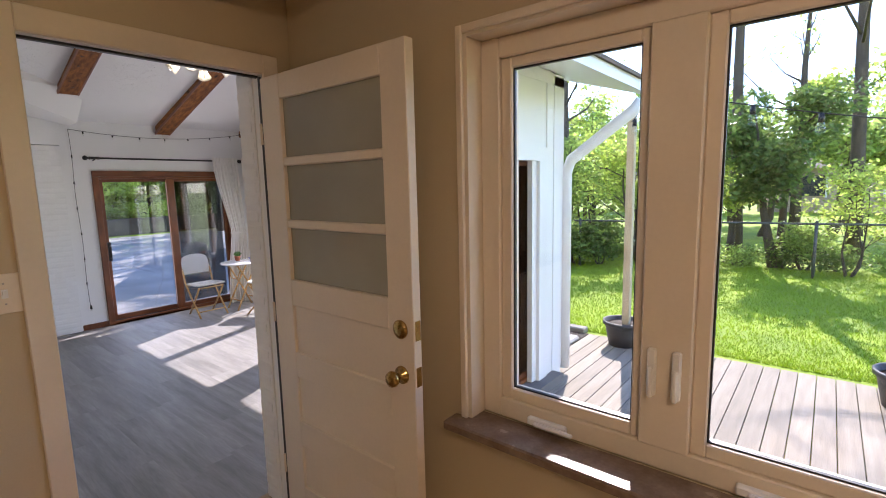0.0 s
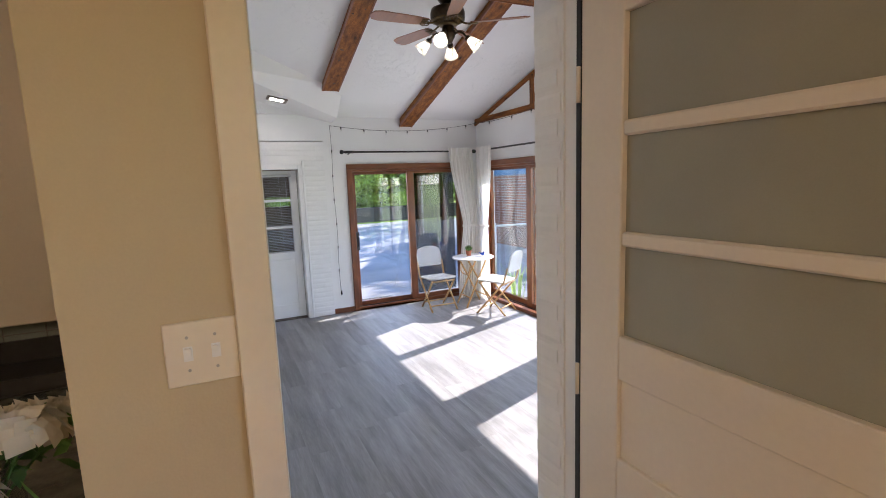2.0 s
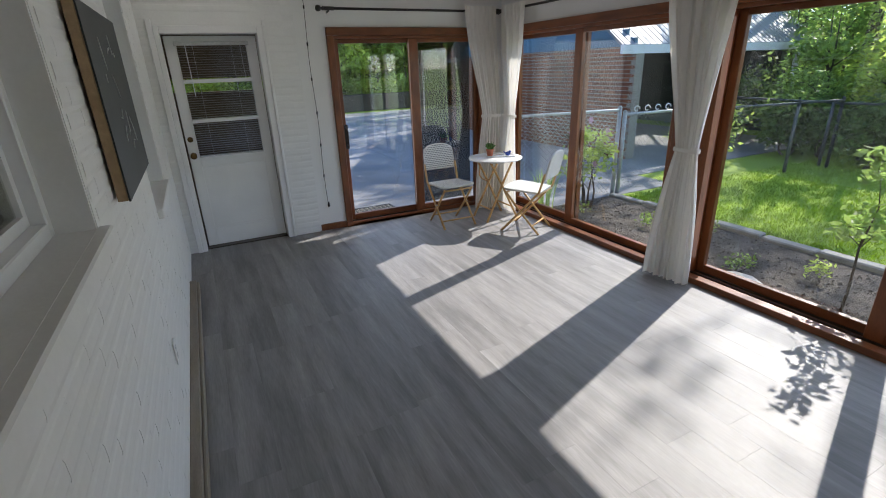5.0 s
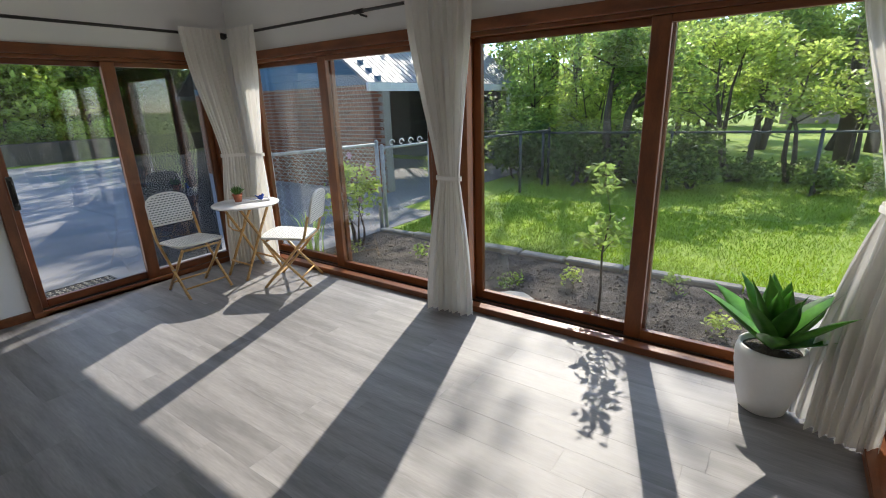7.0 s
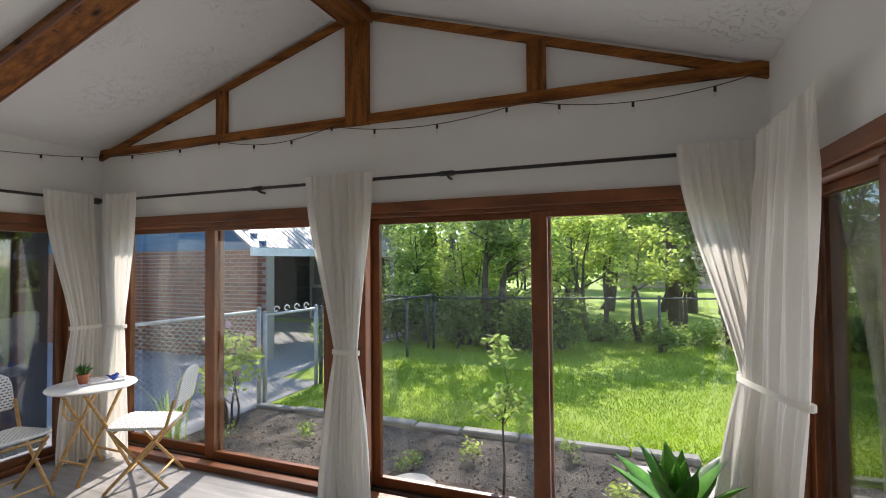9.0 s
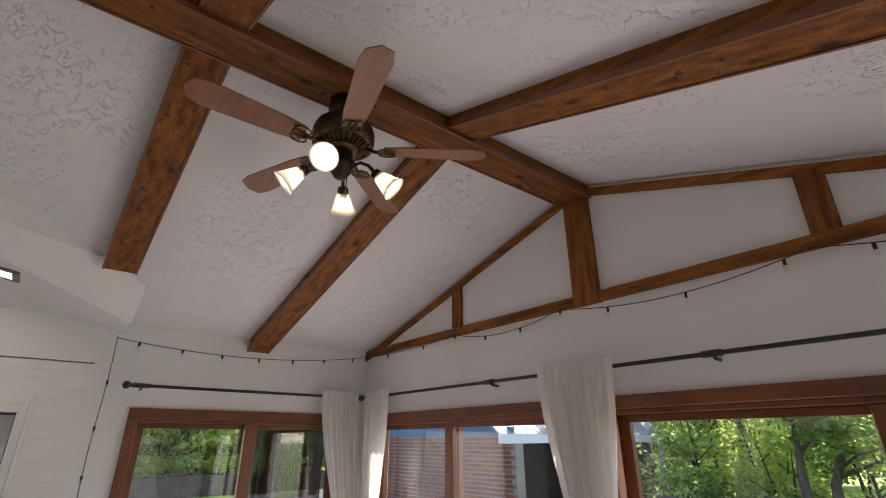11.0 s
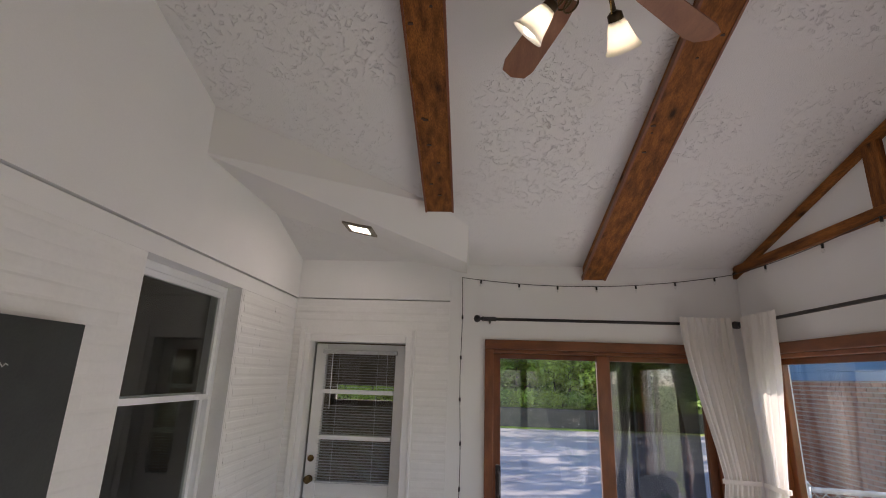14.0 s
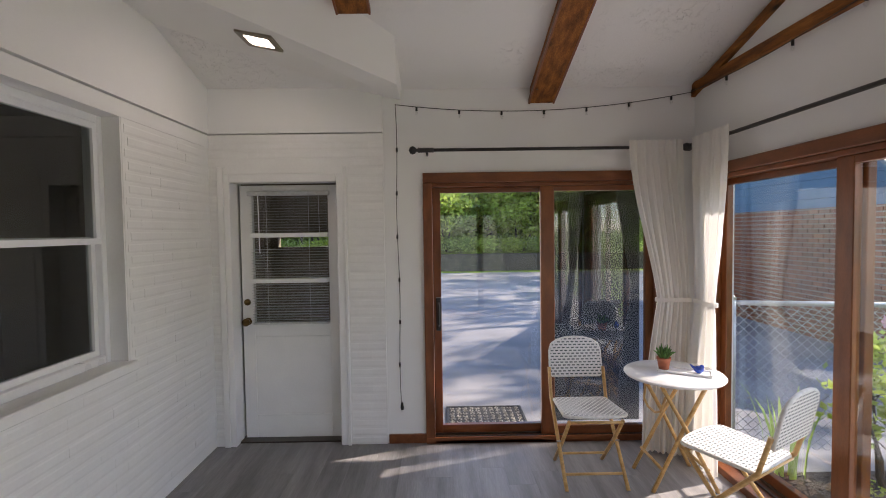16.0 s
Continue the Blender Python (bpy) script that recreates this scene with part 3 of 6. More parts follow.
slider("door_1", pose(XL, 2.26, 0, 0, 0, 90), 1.86, 0.97, "wood-framed sliding glass door to the driveway", 0.11, 0.02, screen=1)
slider("door_2", pose(-7.15, Y1, 0), 2.44, 1.17, "wood-framed sliding glass door to the garden bed")
slider("door_3", pose(-4.52, Y1, 0), 2.54, 1.32, "wide wood-framed sliding glass door to the lawn")
slider("door_4", pose(XR, 4.16, 0, 0, 0, -90), 1.96, 0.98, "wood-framed sliding glass door to the deck", screen=2)
structure("trim_slider_4", boxes((XR + 0.18, XR + 0.21, 2.1, 2.28, -0.1, 2.12), (XR + 0.18, XR + 0.21, 4.07, 4.22, -0.1, 2.12), (XR + 0.132, XR + 0.179, 3.99, 4.155, 0.0, 2.095), (XR + 0.18, XR + 0.21, 2.28, 4.07, 2.0, 2.12)), W_TRIM, "white outside casing of the deck door", "trim")


# ---- windows in the brick wall ----
def hung_window(name, x0, x1, z0, z1, label):
    w = thing(name, pose(0, 0, 0), label, "window", kind="structure")
    ya, yb = Y0 - 0.19, Y0 - 0.1
    f = 0.045
    part("window_frame", boxes((x0, x0 + f, ya, yb, z0, z1), (x1 - f, x1, ya, yb, z0, z1), (x0 + f, x1 - f, ya, yb, z1 - f, z1), (x0 + f, x1 - f, ya, yb, z0, z0 + f), bevel=0.004), W_VINYL, w)
    zm = (z0 + z1) / 2 + 0.0
    for k, (a, b, y) in enumerate(((zm - 0.02, z1 - f, ya + 0.055), (z0 + f, zm + 0.02, ya + 0.022))):
        s = part("sash", boxes((x0 + f, x0 + f + 0.03, y, y + 0.03, a, b), (x1 - f - 0.03, x1 - f, y, y + 0.03, a, b), (x0 + f + 0.03, x1 - f - 0.03, y, y + 0.03, a, a + 0.032), (x0 + f + 0.03, x1 - f - 0.03, y, y + 0.03, b - 0.032, b)), W_VINYL, w)
        g = part("pane", boxes((x0 + f + 0.028, x1 - f - 0.028, y + 0.012, y + 0.016, a + 0.03, b - 0.03)), DIMGLASS, s)
        g.visible_shadow = False
    part("window_sill", boxes((x0 - 0.03, x1 + 0.02, Y0 - 0.185, Y0 + 0.035, z0 - 0.055, z0 - 0.001), bevel=0.006), W_BRICK, w, "white-painted sill")
    part("reveal", boxes((x0, x0 + 0.012, Y0 - 0.1, Y0 - 0.002, z0, z1), (x1 - 0.012, x1, Y0 - 0.1, Y0 - 0.002, z0, z1)), W_TRIM, w)
    return w


hung_window("window_1", *NEAR, "white double-hung window in the brick wall")
hung_window("window_2", *FAR, "white double-hung window with dark panes in the brick wall")
# Plain box closes the unseen room; its dark colour gives the dimness.
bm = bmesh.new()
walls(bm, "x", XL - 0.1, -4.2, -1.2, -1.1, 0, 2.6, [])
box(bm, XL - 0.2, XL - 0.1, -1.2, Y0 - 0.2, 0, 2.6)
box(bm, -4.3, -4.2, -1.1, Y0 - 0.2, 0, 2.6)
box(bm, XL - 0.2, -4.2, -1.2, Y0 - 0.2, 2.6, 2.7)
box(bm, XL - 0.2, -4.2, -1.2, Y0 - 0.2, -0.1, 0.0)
structure("wall_inner_room", bm, DARKROOM, "plain dark box for the room behind the window", "wall")

# ---- back door in the alcove ----
bd = thing("door_5", pose(XL - 0.11, 0.80, 0), "closed white half-glazed back door with a lowered blind", "door", kind="structure")
DH = 2.035
part("stile", boxes((-0.045, 0, 0.005, 0.1, 0.012, DH), bevel=0.003), W_TRIM, bd)
part("stile", boxes((-0.045, 0, 0.7, 0.795, 0.012, DH), bevel=0.003), W_TRIM, bd)
part("top_rail", boxes((-0.045, 0, 0.1, 0.7, 1.965, DH), bevel=0.003), W_TRIM, bd)
part("lock_rail", boxes((-0.045, 0, 0.1, 0.7, 0.83, 0.945), bevel=0.003), W_TRIM, bd)
part("bottom_rail", boxes((-0.045, 0, 0.1, 0.7, 0.012, 0.2), bevel=0.003), W_TRIM, bd)
part("lower_panel", boxes((-0.035, -0.007, 0.1, 0.7, 0.2, 0.83)), W_TRIM, bd)
for z in (1.28, 1.64):
    part("muntin", boxes((-0.04, 0.048, 0.1, 0.7, z - 0.017, z + 0.017), bevel=0.003), W_TRIM, bd)
g = part("pane", boxes((-0.025, -0.02, 0.1, 0.7, 0.945, 1.965)), GLASS, bd)
g.visible_shadow = False
for z, r in ((1.11, 0.026), (0.955, 0.03)):
    k = part("door_knob" if z < 1 else "deadbolt", turned([(0.03, 0), (0.03, 0.006), (0.012, 0.012), (0.012, 0.03), (r, 0.038), (r, 0.055), (0.012, 0.062), (0.0, 0.063)] if z < 1 else [(r, 0), (r, 0.012), (0.018, 0.02), (0.0, 0.021)], 16, pose(0, 0.047, z, 0, 90, 0)), OLDBRASS, bd, "dark worn brass")
structure("threshold", boxes((XL - 0.2, XL - 0.03, 0.78, 1.62, 0.0, 0.011)), TRACK, "dark threshold under the back door", "threshold")
fr = thing("door_frame", pose(0, 0, 0), "white moulded casing around the back door", "door frame", kind="structure")
for y0, y1 in ((0.745, 0.79), (1.60, 1.655)):
    part("casing", boxes((XL - 0.12, XL + 0.034, y0, y1, 0, 2.11), bevel=0.004), W_TRIM, fr)
part("casing", boxes((XL - 0.12, XL + 0.034, 0.79, 1.6, 2.045, 2.11), bevel=0.004), W_TRIM, fr)
for y0, y1 in ((0.70, 0.745), (1.655, 1.68)):
    part("stop", boxes((XL + 0.02, XL + 0.045, y0, y1, 0, 2.16), bevel=0.004), W_TRIM, fr)
blind = thing("window_blind", pose(XL - 0.085, 0.9, 0), "grey mini blind hung over the back door glass", "blind")
part("headrail", boxes((-0.01, 0.02, -0.02, 0.62, 1.95, 1.985), bevel=0.003), BLIND, blind)
bm = bmesh.new()
slat = boxes((-0.011, 0.011, 0.0, 0.6, -0.0006, 0.0006))
bmesh.ops.rotate(slat, verts=slat.verts[:], cent=(0, 0, 0), matrix=Matrix.Rotation(radians(6), 3, "Y"))
slat_mesh = mesh_of("slat", slat, BLIND)
for i in range(46):
    z = 1.935 - i * 0.0214
    if 1.535 < z < 1.615:
        continue
    o = new("slat", slat_mesh)
    o.parent = blind
    o.location = (0.008, 0, z)
part("bottom_rail", boxes((-0.004, 0.016, 0.0, 0.6, 0.935, 0.95), bevel=0.002), BLIND, blind)
part("wand", bars(([(0.03, 0.07, 1.95), (0.03, 0.075, 1.5)], 0.004)), W_VINYL, blind)
part("lift_cord", bars(([(0.028, 0.54, 1.95), (0.028, 0.545, 1.62)], 0.0018)), W_VINYL, blind)
for y in (0.13, 0.46):
    part("ladder_cord", bars(([(0.022, y, 1.95), (0.022, y, 0.94)], 0.0015), n=5), W_VINYL, blind)
# Unseen dark box added behind the door glass; a slot lights the blind gap.
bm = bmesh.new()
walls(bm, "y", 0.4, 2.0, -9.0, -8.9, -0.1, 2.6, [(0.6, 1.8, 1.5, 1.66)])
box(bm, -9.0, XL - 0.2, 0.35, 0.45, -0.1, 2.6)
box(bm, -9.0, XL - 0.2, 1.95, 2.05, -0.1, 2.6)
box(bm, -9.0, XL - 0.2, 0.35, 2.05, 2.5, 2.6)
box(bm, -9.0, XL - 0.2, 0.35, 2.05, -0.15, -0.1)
structure("wall_back_room", bm, DARKROOM, "added dark box behind the back door", "wall")


# ---- the kitchen ----
KX, KF, KC = -1.72, 0.24, 2.75
bm = bmesh.new()
walls(bm, "y", 0.32, 1.62, KX - 0.07, KX, KF, KC, [(0.655, 1.485, KF, 2.31)])
box(bm, KX - 0.07, KX, 1.62, 1.75, KF, KC)
structure("wall_kitchen_west", bm, K_WALL, "beige painted kitchen wall beside the doorway", "wall")
bm = bmesh.new()
walls(bm, "x", KX, 2.6, 1.62, 1.82, KF, KC, [(-0.74, 1.35, 0.965, 2.31)])
structure("wall_kitchen_north", bm, K_WALL, "beige painted kitchen wall with a wide window", "wall")
bm = bmesh.new()
box(bm, 2.5, 2.6, -2.6, 1.62, KF, KC)
box(bm, -4.1, 2.6, -2.7, -2.6, KF, KC)
box(bm, -4.2, -4.1, -2.7, Y0 - 0.2, KF, KC)
structure("wall_kitchen_rest", bm, K_WALL, "beige painted kitchen walls", "wall")
structure("floor_kitchen", boxes((-4.2, 2.6, -2.7, 0.43, 0.1, KF), (-1.94, 2.6, 0.43, 1.82, 0.1, KF)), K_FLOOR, "brown wooden kitchen floor", "floor")
structure("ceiling_kitchen", boxes((-4.2, 2.6, -2.7, 0.43, KC, KC + 0.1), (-1.79, 2.6, 0.43, 1.82, KC, KC + 0.1)), SMOOTH, "white kitchen ceiling", "ceiling")

# doorway casing
fr = thing("door_frame", pose(0, 0, 0), "cream painted casing of the kitchen doorway", "door frame", kind="structure")
part("casing", boxes((KX, KX + 0.018, 0.595, 0.665, KF, 2.385), bevel=0.003), K_TRIM, fr)
part("casing", boxes((KX, KX + 0.018, 1.475, 1.545, KF, 2.385), bevel=0.003), K_TRIM, fr)
part("casing", boxes((KX, KX + 0.018, 0.665, 1.475, 2.305, 2.385), bevel=0.003), K_TRIM, fr)
part("jamb", boxes((-1.8, KX, 0.64, 0.668, KF, 2.315)), W_TRIM, fr)
part("jamb", boxes((-1.8, KX, 1.472, 1.5, KF, 2.315)), W_TRIM, fr)
part("head_jamb", boxes((-1.8, KX, 0.668, 1.472, 2.302, 2.33)), W_TRIM, fr)
part("weather_strip", boxes((-1.765, -1.745, 0.668, 1.472, 2.294, 2.302)), WIRE, fr)
# Black strip draws the dark gap between hinge jamb and door.
part("weather_strip", boxes((-1.738, -1.722, 1.4645, 1.4718, KF, 2.294)), WIRE, fr)
part("strike_plate", boxes((-1.772, -1.738, 0.668, 0.671, 1.09, 1.2)), STEEL, fr)
structure("doorstep", boxes((-1.916, -1.79, 0.655, 1.465, 0.1, KF - 0.01), bevel=0.004), W_TRIM, "white step down from the kitchen", "step")

# the open door: x runs from the hinge to the latch, +y is its far face
D0, D1, DB, DT = -1.715, -0.848, 0.262, 2.285
kd = thing("door_6", pose(0, 0, 0), "open cream panelled door with three frosted panes", "door", kind="structure")
YA, YB = 1.46, 1.5
for a, b in ((D0, -1.575), (-0.97, D1)):
    part("stile", boxes((a, b, YA, YB, DB, DT), bevel=0.003), K_DOOR, kd)
rails = [(2.185, DT), (1.3, 1.415), (0.97, 1.085), (0.64, 0.755), (DB, 0.43)]
for a, b in rails:
    part("rail", boxes((-1.575, -0.97, YA, YB, a, b), bevel=0.003), K_DOOR, kd)
for a, b in ((1.085, 1.3), (0.755, 0.97), (0.43, 0.64)):
    part("panel", boxes((-1.58, -0.965, YA + 0.013, YB - 0.013, a - 0.004, b + 0.004)), K_DOOR, kd)
for z in (1.66, 1.925):
    part("muntin", boxes((-1.575, -0.97, YA + 0.002, YB - 0.002, z - 0.018, z + 0.018), bevel=0.005), K_DOOR, kd)
for a, b in ((1.415, 1.642), (1.678, 1.907), (1.943, 2.185)):
    part("pane", boxes((-1.577, -0.968, YA + 0.018, YA + 0.023, a - 0.002, b + 0.002)), FROST, kd, "frosted glass pane")
for z, name in ((1.311, "deadbolt"), (1.143, "door_knob")):
    prof = [(0.034, 0), (0.034, 0.006), (0.026, 0.012), (0.02, 0.014), (0.012, 0.016), (0.0, 0.017)]
    if name == "door_knob":
        prof = [(0.033, 0), (0.032, 0.006), (0.014, 0.012), (0.012, 0.03), (0.024, 0.036), (0.029, 0.048), (0.026, 0.06), (0.014, 0.067), (0.0, 0.068)]
    part(name, turned(prof, 24, pose(-0.91, YA, z, 90, 0, 0)), BRASS, kd, "polished brass")
    part("latch_plate", boxes((D1, D1 + 0.0025, YA + 0.008, YB - 0.008, z - 0.035, z + 0.035)), BRASS, kd)
for z in (0.5, 1.25, 2.05):
    part("hinge", bars(([(D0 - 0.006, YA - 0.004, z - 0.045), (D0 - 0.006, YA - 0.004, z + 0.045)], 0.006)), K_TRIM, kd)

# light switch
sw = thing("light_switch", pose(KX, 0.532, 1.51), "cream double light switch plate on the beige wall", "light switch")
part("plate", boxes((0.0005, 0.006, -0.063, 0.063, -0.062, 0.062), bevel=0.002), K_TRIM, sw)
for y in (-0.024, 0.024):
    part("toggle", boxes((0.006, 0.017, y - 0.005, y + 0.005, -0.004, 0.012), (0.006, 0.007, y - 0.008, y + 0.008, -0.014, 0.014)), W_TRIM, sw)
    for z in (-0.032, 0.032):
        part("screw", bars(([(0.006, y, z), (0.0075, y, z)], 0.003)), STEEL, sw)

# kitchen window
kw = thing("window_3", pose(0, 0, 0), "white two-part crank window over a stone sill", "window", kind="structure")
part("reveal", boxes((-0.74, -0.722, 1.62, 1.74, 0.97, 2.3), (-0.722, 1.34, 1.62, 1.74, 2.29, 2.308)), K_TRIM, kw)
part("casing", boxes((-0.76, -0.735, 1.605, 1.62, 0.97, 2.325), (-0.735, 1.36, 1.605, 1.62, 2.3, 2.325), bevel=0.003), K_TRIM, kw)
part("window_frame", boxes((-0.722, -0.65, 1.70, 1.78, 0.97, 2.29), (-0.65, 1.3, 1.70, 1.78, 2.225, 2.29), (-0.65, 1.3, 1.70, 1.78, 0.97, 1.04), (-0.165, -0.03, 1.69, 1.78, 1.04, 2.225), (1.25, 1.34, 1.7, 1.78, 0.97, 2.29), (0.58, 0.7, 1.69, 1.78, 1.04, 2.225), bevel=0.004), K_DOOR, kw)
for a, b in ((-0.65, -0.165), (-0.03, 0.58), (0.7, 1.25)):
    s = part("sash", boxes((a, a + 0.04, 1.715, 1.765, 1.04, 2.225), (b - 0.03, b, 1.715, 1.765, 1.04, 2.225), (a + 0.04, b - 0.03, 1.715, 1.765, 2.19, 2.225), (a + 0.04, b - 0.03, 1.715, 1.765, 1.04, 1.08), bevel=0.004), K_DOOR, kw)
    part("gasket", boxes((a + 0.04, a + 0.045, 1.728, 1.74, 1.08, 2.19), (b - 0.035, b - 0.03, 1.728, 1.74, 1.08, 2.19), (a + 0.045, b - 0.035, 1.728, 1.74, 2.185, 2.19), (a + 0.045, b - 0.035, 1.728, 1.74, 1.08, 1.085)), WIRE, s)
    g = part("pane", boxes((a + 0.038, b - 0.028, 1.738, 1.742, 1.078, 2.192)), GLASS, s)
    g.visible_shadow = False
    c = a + 0.2
    part("crank", boxes((c - 0.08, c + 0.06, 1.675, 1.7, 0.985, 1.012), (c - 0.05, c + 0.09, 1.66, 1.675, 0.99, 1.005), bevel=0.005), W_TRIM, kw)
for x in (-0.13, -0.065):
    part("lock", boxes((x - 0.012, x + 0.012, 1.672, 1.69, 1.2, 1.34), (x - 0.006, x + 0.008, 1.655, 1.672, 1.2, 1.29), bevel=0.004), W_TRIM, kw)
structure("sill_kitchen", boxes((-0.8, 1.4, 1.545, 1.7, 0.935, 0.969), bevel=0.006), K_SILL, "polished brown stone window sill", "sill")

# counter in the nook with flowers
ct = thing("base_cabinet", pose(0, 0, 0), "cream base cabinet under the granite counter", "cabinet")
part("body", boxes((-3.2, -1.66, -0.9, 0.3, KF, 1.1)), K_DOOR, ct)
part("door", boxes((-1.66, -1.642, -0.3, 0.27, KF + 0.12, 1.07), bevel=0.004), K_DOOR, ct)
part("door_panel", boxes((-1.642, -1.636, -0.23, 0.2, KF + 0.2, 1.0), bevel=0.003), K_DOOR, ct)
tagged(part("countertop", boxes((-3.3, -1.63, -0.95, 0.318, 1.101, 1.14), bevel=0.006), GRANITE), "dark green-grey granite counter top", "countertop")
structure("wall_nook", boxes((-4.1, KX - 0.07, 0.319, Y0 - 0.2, KF, KC)), K_WALL, "beige wall behind the counter", "wall")
bm = bmesh.new()
box(bm, -3.36, -3.34, -0.95, 0.318, 1.14, 1.31)
structure("backsplash", bm, MORTAR, "grey-green tile backsplash behind the counter", "backsplash")
uc = thing("wall_cabinet", pose(0, 0, 0), "cream panel above the counter", "cabinet")
part("body", boxes((-3.4, -3.1, -0.95, 0.318, 1.31, 2.6), bevel=0.004), K_DOOR, uc)
tl = bpy.data.objects["backsplash"]
tm = mesh_of("tile", boxes((-0.004, 0.004, 0.002, 0.148, 0.002, 0.078), bevel=0.0015), TILE)
for r in range(2):
    for c in range(8):
        o = new("tile", tm)
        o.parent = tl
        o.location = (-3.336, -0.9 + c * 0.15 + r * 0.0, 1.142 + r * 0.08)
# Tray shape stands in for the dark raised ledge behind the flowers.
tray = thing("dark_ledge_tray", pose(-2.95, 0.0, 1.14), "long black tray standing in for a dark counter ledge", "tray")
part("base", boxes((-0.2, 0.2, -0.4, 0.26, 0, 0.012), bevel=0.004), BLACK, tray)
part("rim", boxes((-0.2, -0.185, -0.4, 0.26, 0.012, 0.1), (0.185, 0.2, -0.4, 0.26, 0.012, 0.06), (-0.185, 0.185, 0.245, 0.26, 0.012, 0.08)), BLACK, tray)
vase = thing("flower_vase", pose(-1.86, 0.13, 1.14), "clear glass vase with white peonies on the counter", "vase")
part("glass", turned([(0.045, 0), (0.06, 0.03), (0.062, 0.1), (0.05, 0.14), (0.055, 0.17)], 20), DIMGLASS, vase)
rng = random.Random(3)
for fx, fy, fz in ((0.03, 0.08, 0.24), (0.0, -0.02, 0.26), (0.06, -0.12, 0.2), (-0.08, 0.1, 0.2), (-0.07, -0.1, 0.27), (0.09, 0.0, 0.15)):
    bm = bmesh.new()
    for i in range(46):
        a, t = i * 2.4, (i / 46) ** 0.7
        d = Vector((math.cos(a) * math.sin(t * 1.7), math.sin(a) * math.sin(t * 1.7), math.cos(t * 1.7)))
        s = d.orthogonal().normalized()
        u = d.cross(s)
        c = Vector((fx, fy, fz)) + d * (0.025 + 0.035 * t)
        w = 0.012 + 0.018 * t
        pts = [c - u * w - d * 0.012, c - s * w + d * 0.004, c + u * w + d * (0.012 + 0.01 * rng.random()), c + s * w]
        bm.faces.new([bm.verts.new(q) for q in pts])
    part("flower", bm, PETAL, vase, "white peony bloom")
    part("stem", bars(([(fx, fy, fz - 0.02), (fx * 0.3, fy * 0.3, 0.1), (0.0, 0.0, 0.02)], 0.003), n=5), HERB, vase)
n = 90
lv = np.zeros((n * 4, 3))
for i in range(n):
    a, r = rng.random() * 6.28, 0.05 + 0.1 * rng.random()
    c = np.array((math.cos(a) * r, math.sin(a) * r, 0.13 + 0.1 * rng.random()))
    d, e = np.array([rng.uniform(-1, 1) for _ in range(3)]) * 0.03, np.array([rng.uniform(-1, 1) for _ in range(3)]) * 0.014
    lv[i * 4 : i * 4 + 4] = (c - d, c + e, c + d, c - e)
from_arrays("leaves", lv, np.arange(n * 4).reshape(-1, 4), HERB, vase)

# two warm ceiling lamps in the kitchen
for lx, ly in ((0.9, -0.2), (1.5, -0.9)):
    cl = thing("ceiling_lamp", pose(lx, ly, KC), "lit round warm glass ceiling lamp in the kitchen", "ceiling lamp", "kitchen lamps")
    part("base", turned([(0.16, 0), (0.16, -0.02), (0.14, -0.03)], 24), BRASS, cl)
    part("globe", turned([(0.14, -0.03), (0.15, -0.06), (0.11, -0.11), (0.05, -0.135), (0.0, -0.14)], 24), glow("warm_globe", (1.0, 0.78, 0.52), 6.0), cl, "lit warm globe")


# ---- ceiling fan ----
FX, FY = -4.585, 2.54
fan = thing("ceiling_fan", pose(FX - 0.01, FY, 3.395), "bronze ceiling fan with five brown blades and four shades", "ceiling fan")
part("canopy", turned([(0.085, 0.045), (0.085, -0.03), (0.06, -0.06), (0.03, -0.075)], 24), BRONZE, fan)
part("motor_housing", turned([(0.03, -0.07), (0.09, -0.09), (0.14, -0.11), (0.15, -0.14), (0.15, -0.18), (0.145, -0.2)], 32), BRONZE, fan)
vent = bmesh.new()
for k in range(28):
    a = 2 * math.pi * k / 28
    r0, r1 = 0.08, 0.135
    tube(vent, [(r0 * math.cos(a), r0 * math.sin(a), -0.235), (r1 * math.cos(a), r1 * math.sin(a), -0.2)], 0.006, 6)
lathe(vent, [(0.145, -0.2), (0.147, -0.206), (0.13, -0.208)], 32)
lathe(vent, [(0.085, -0.23), (0.08, -0.245), (0.05, -0.25)], 24)
part("vent_ring", vent, OLDBRASS, fan)
part("vent_core", turned([(0.135, -0.2), (0.08, -0.225), (0.045, -0.23)], 24), BLACK, fan)
part("light_hub", turned([(0.05, -0.23), (0.052, -0.3), (0.06, -0.305), (0.06, -0.335), (0.045, -0.36), (0.03, -0.385), (0.012, -0.395), (0.0, -0.396)], 24), BRONZE, fan)
part("pull_chain", bars(([(0.03, 0.02, -0.38), (0.03, 0.02, -0.5)], 0.0025), n=6), BRASS, fan)
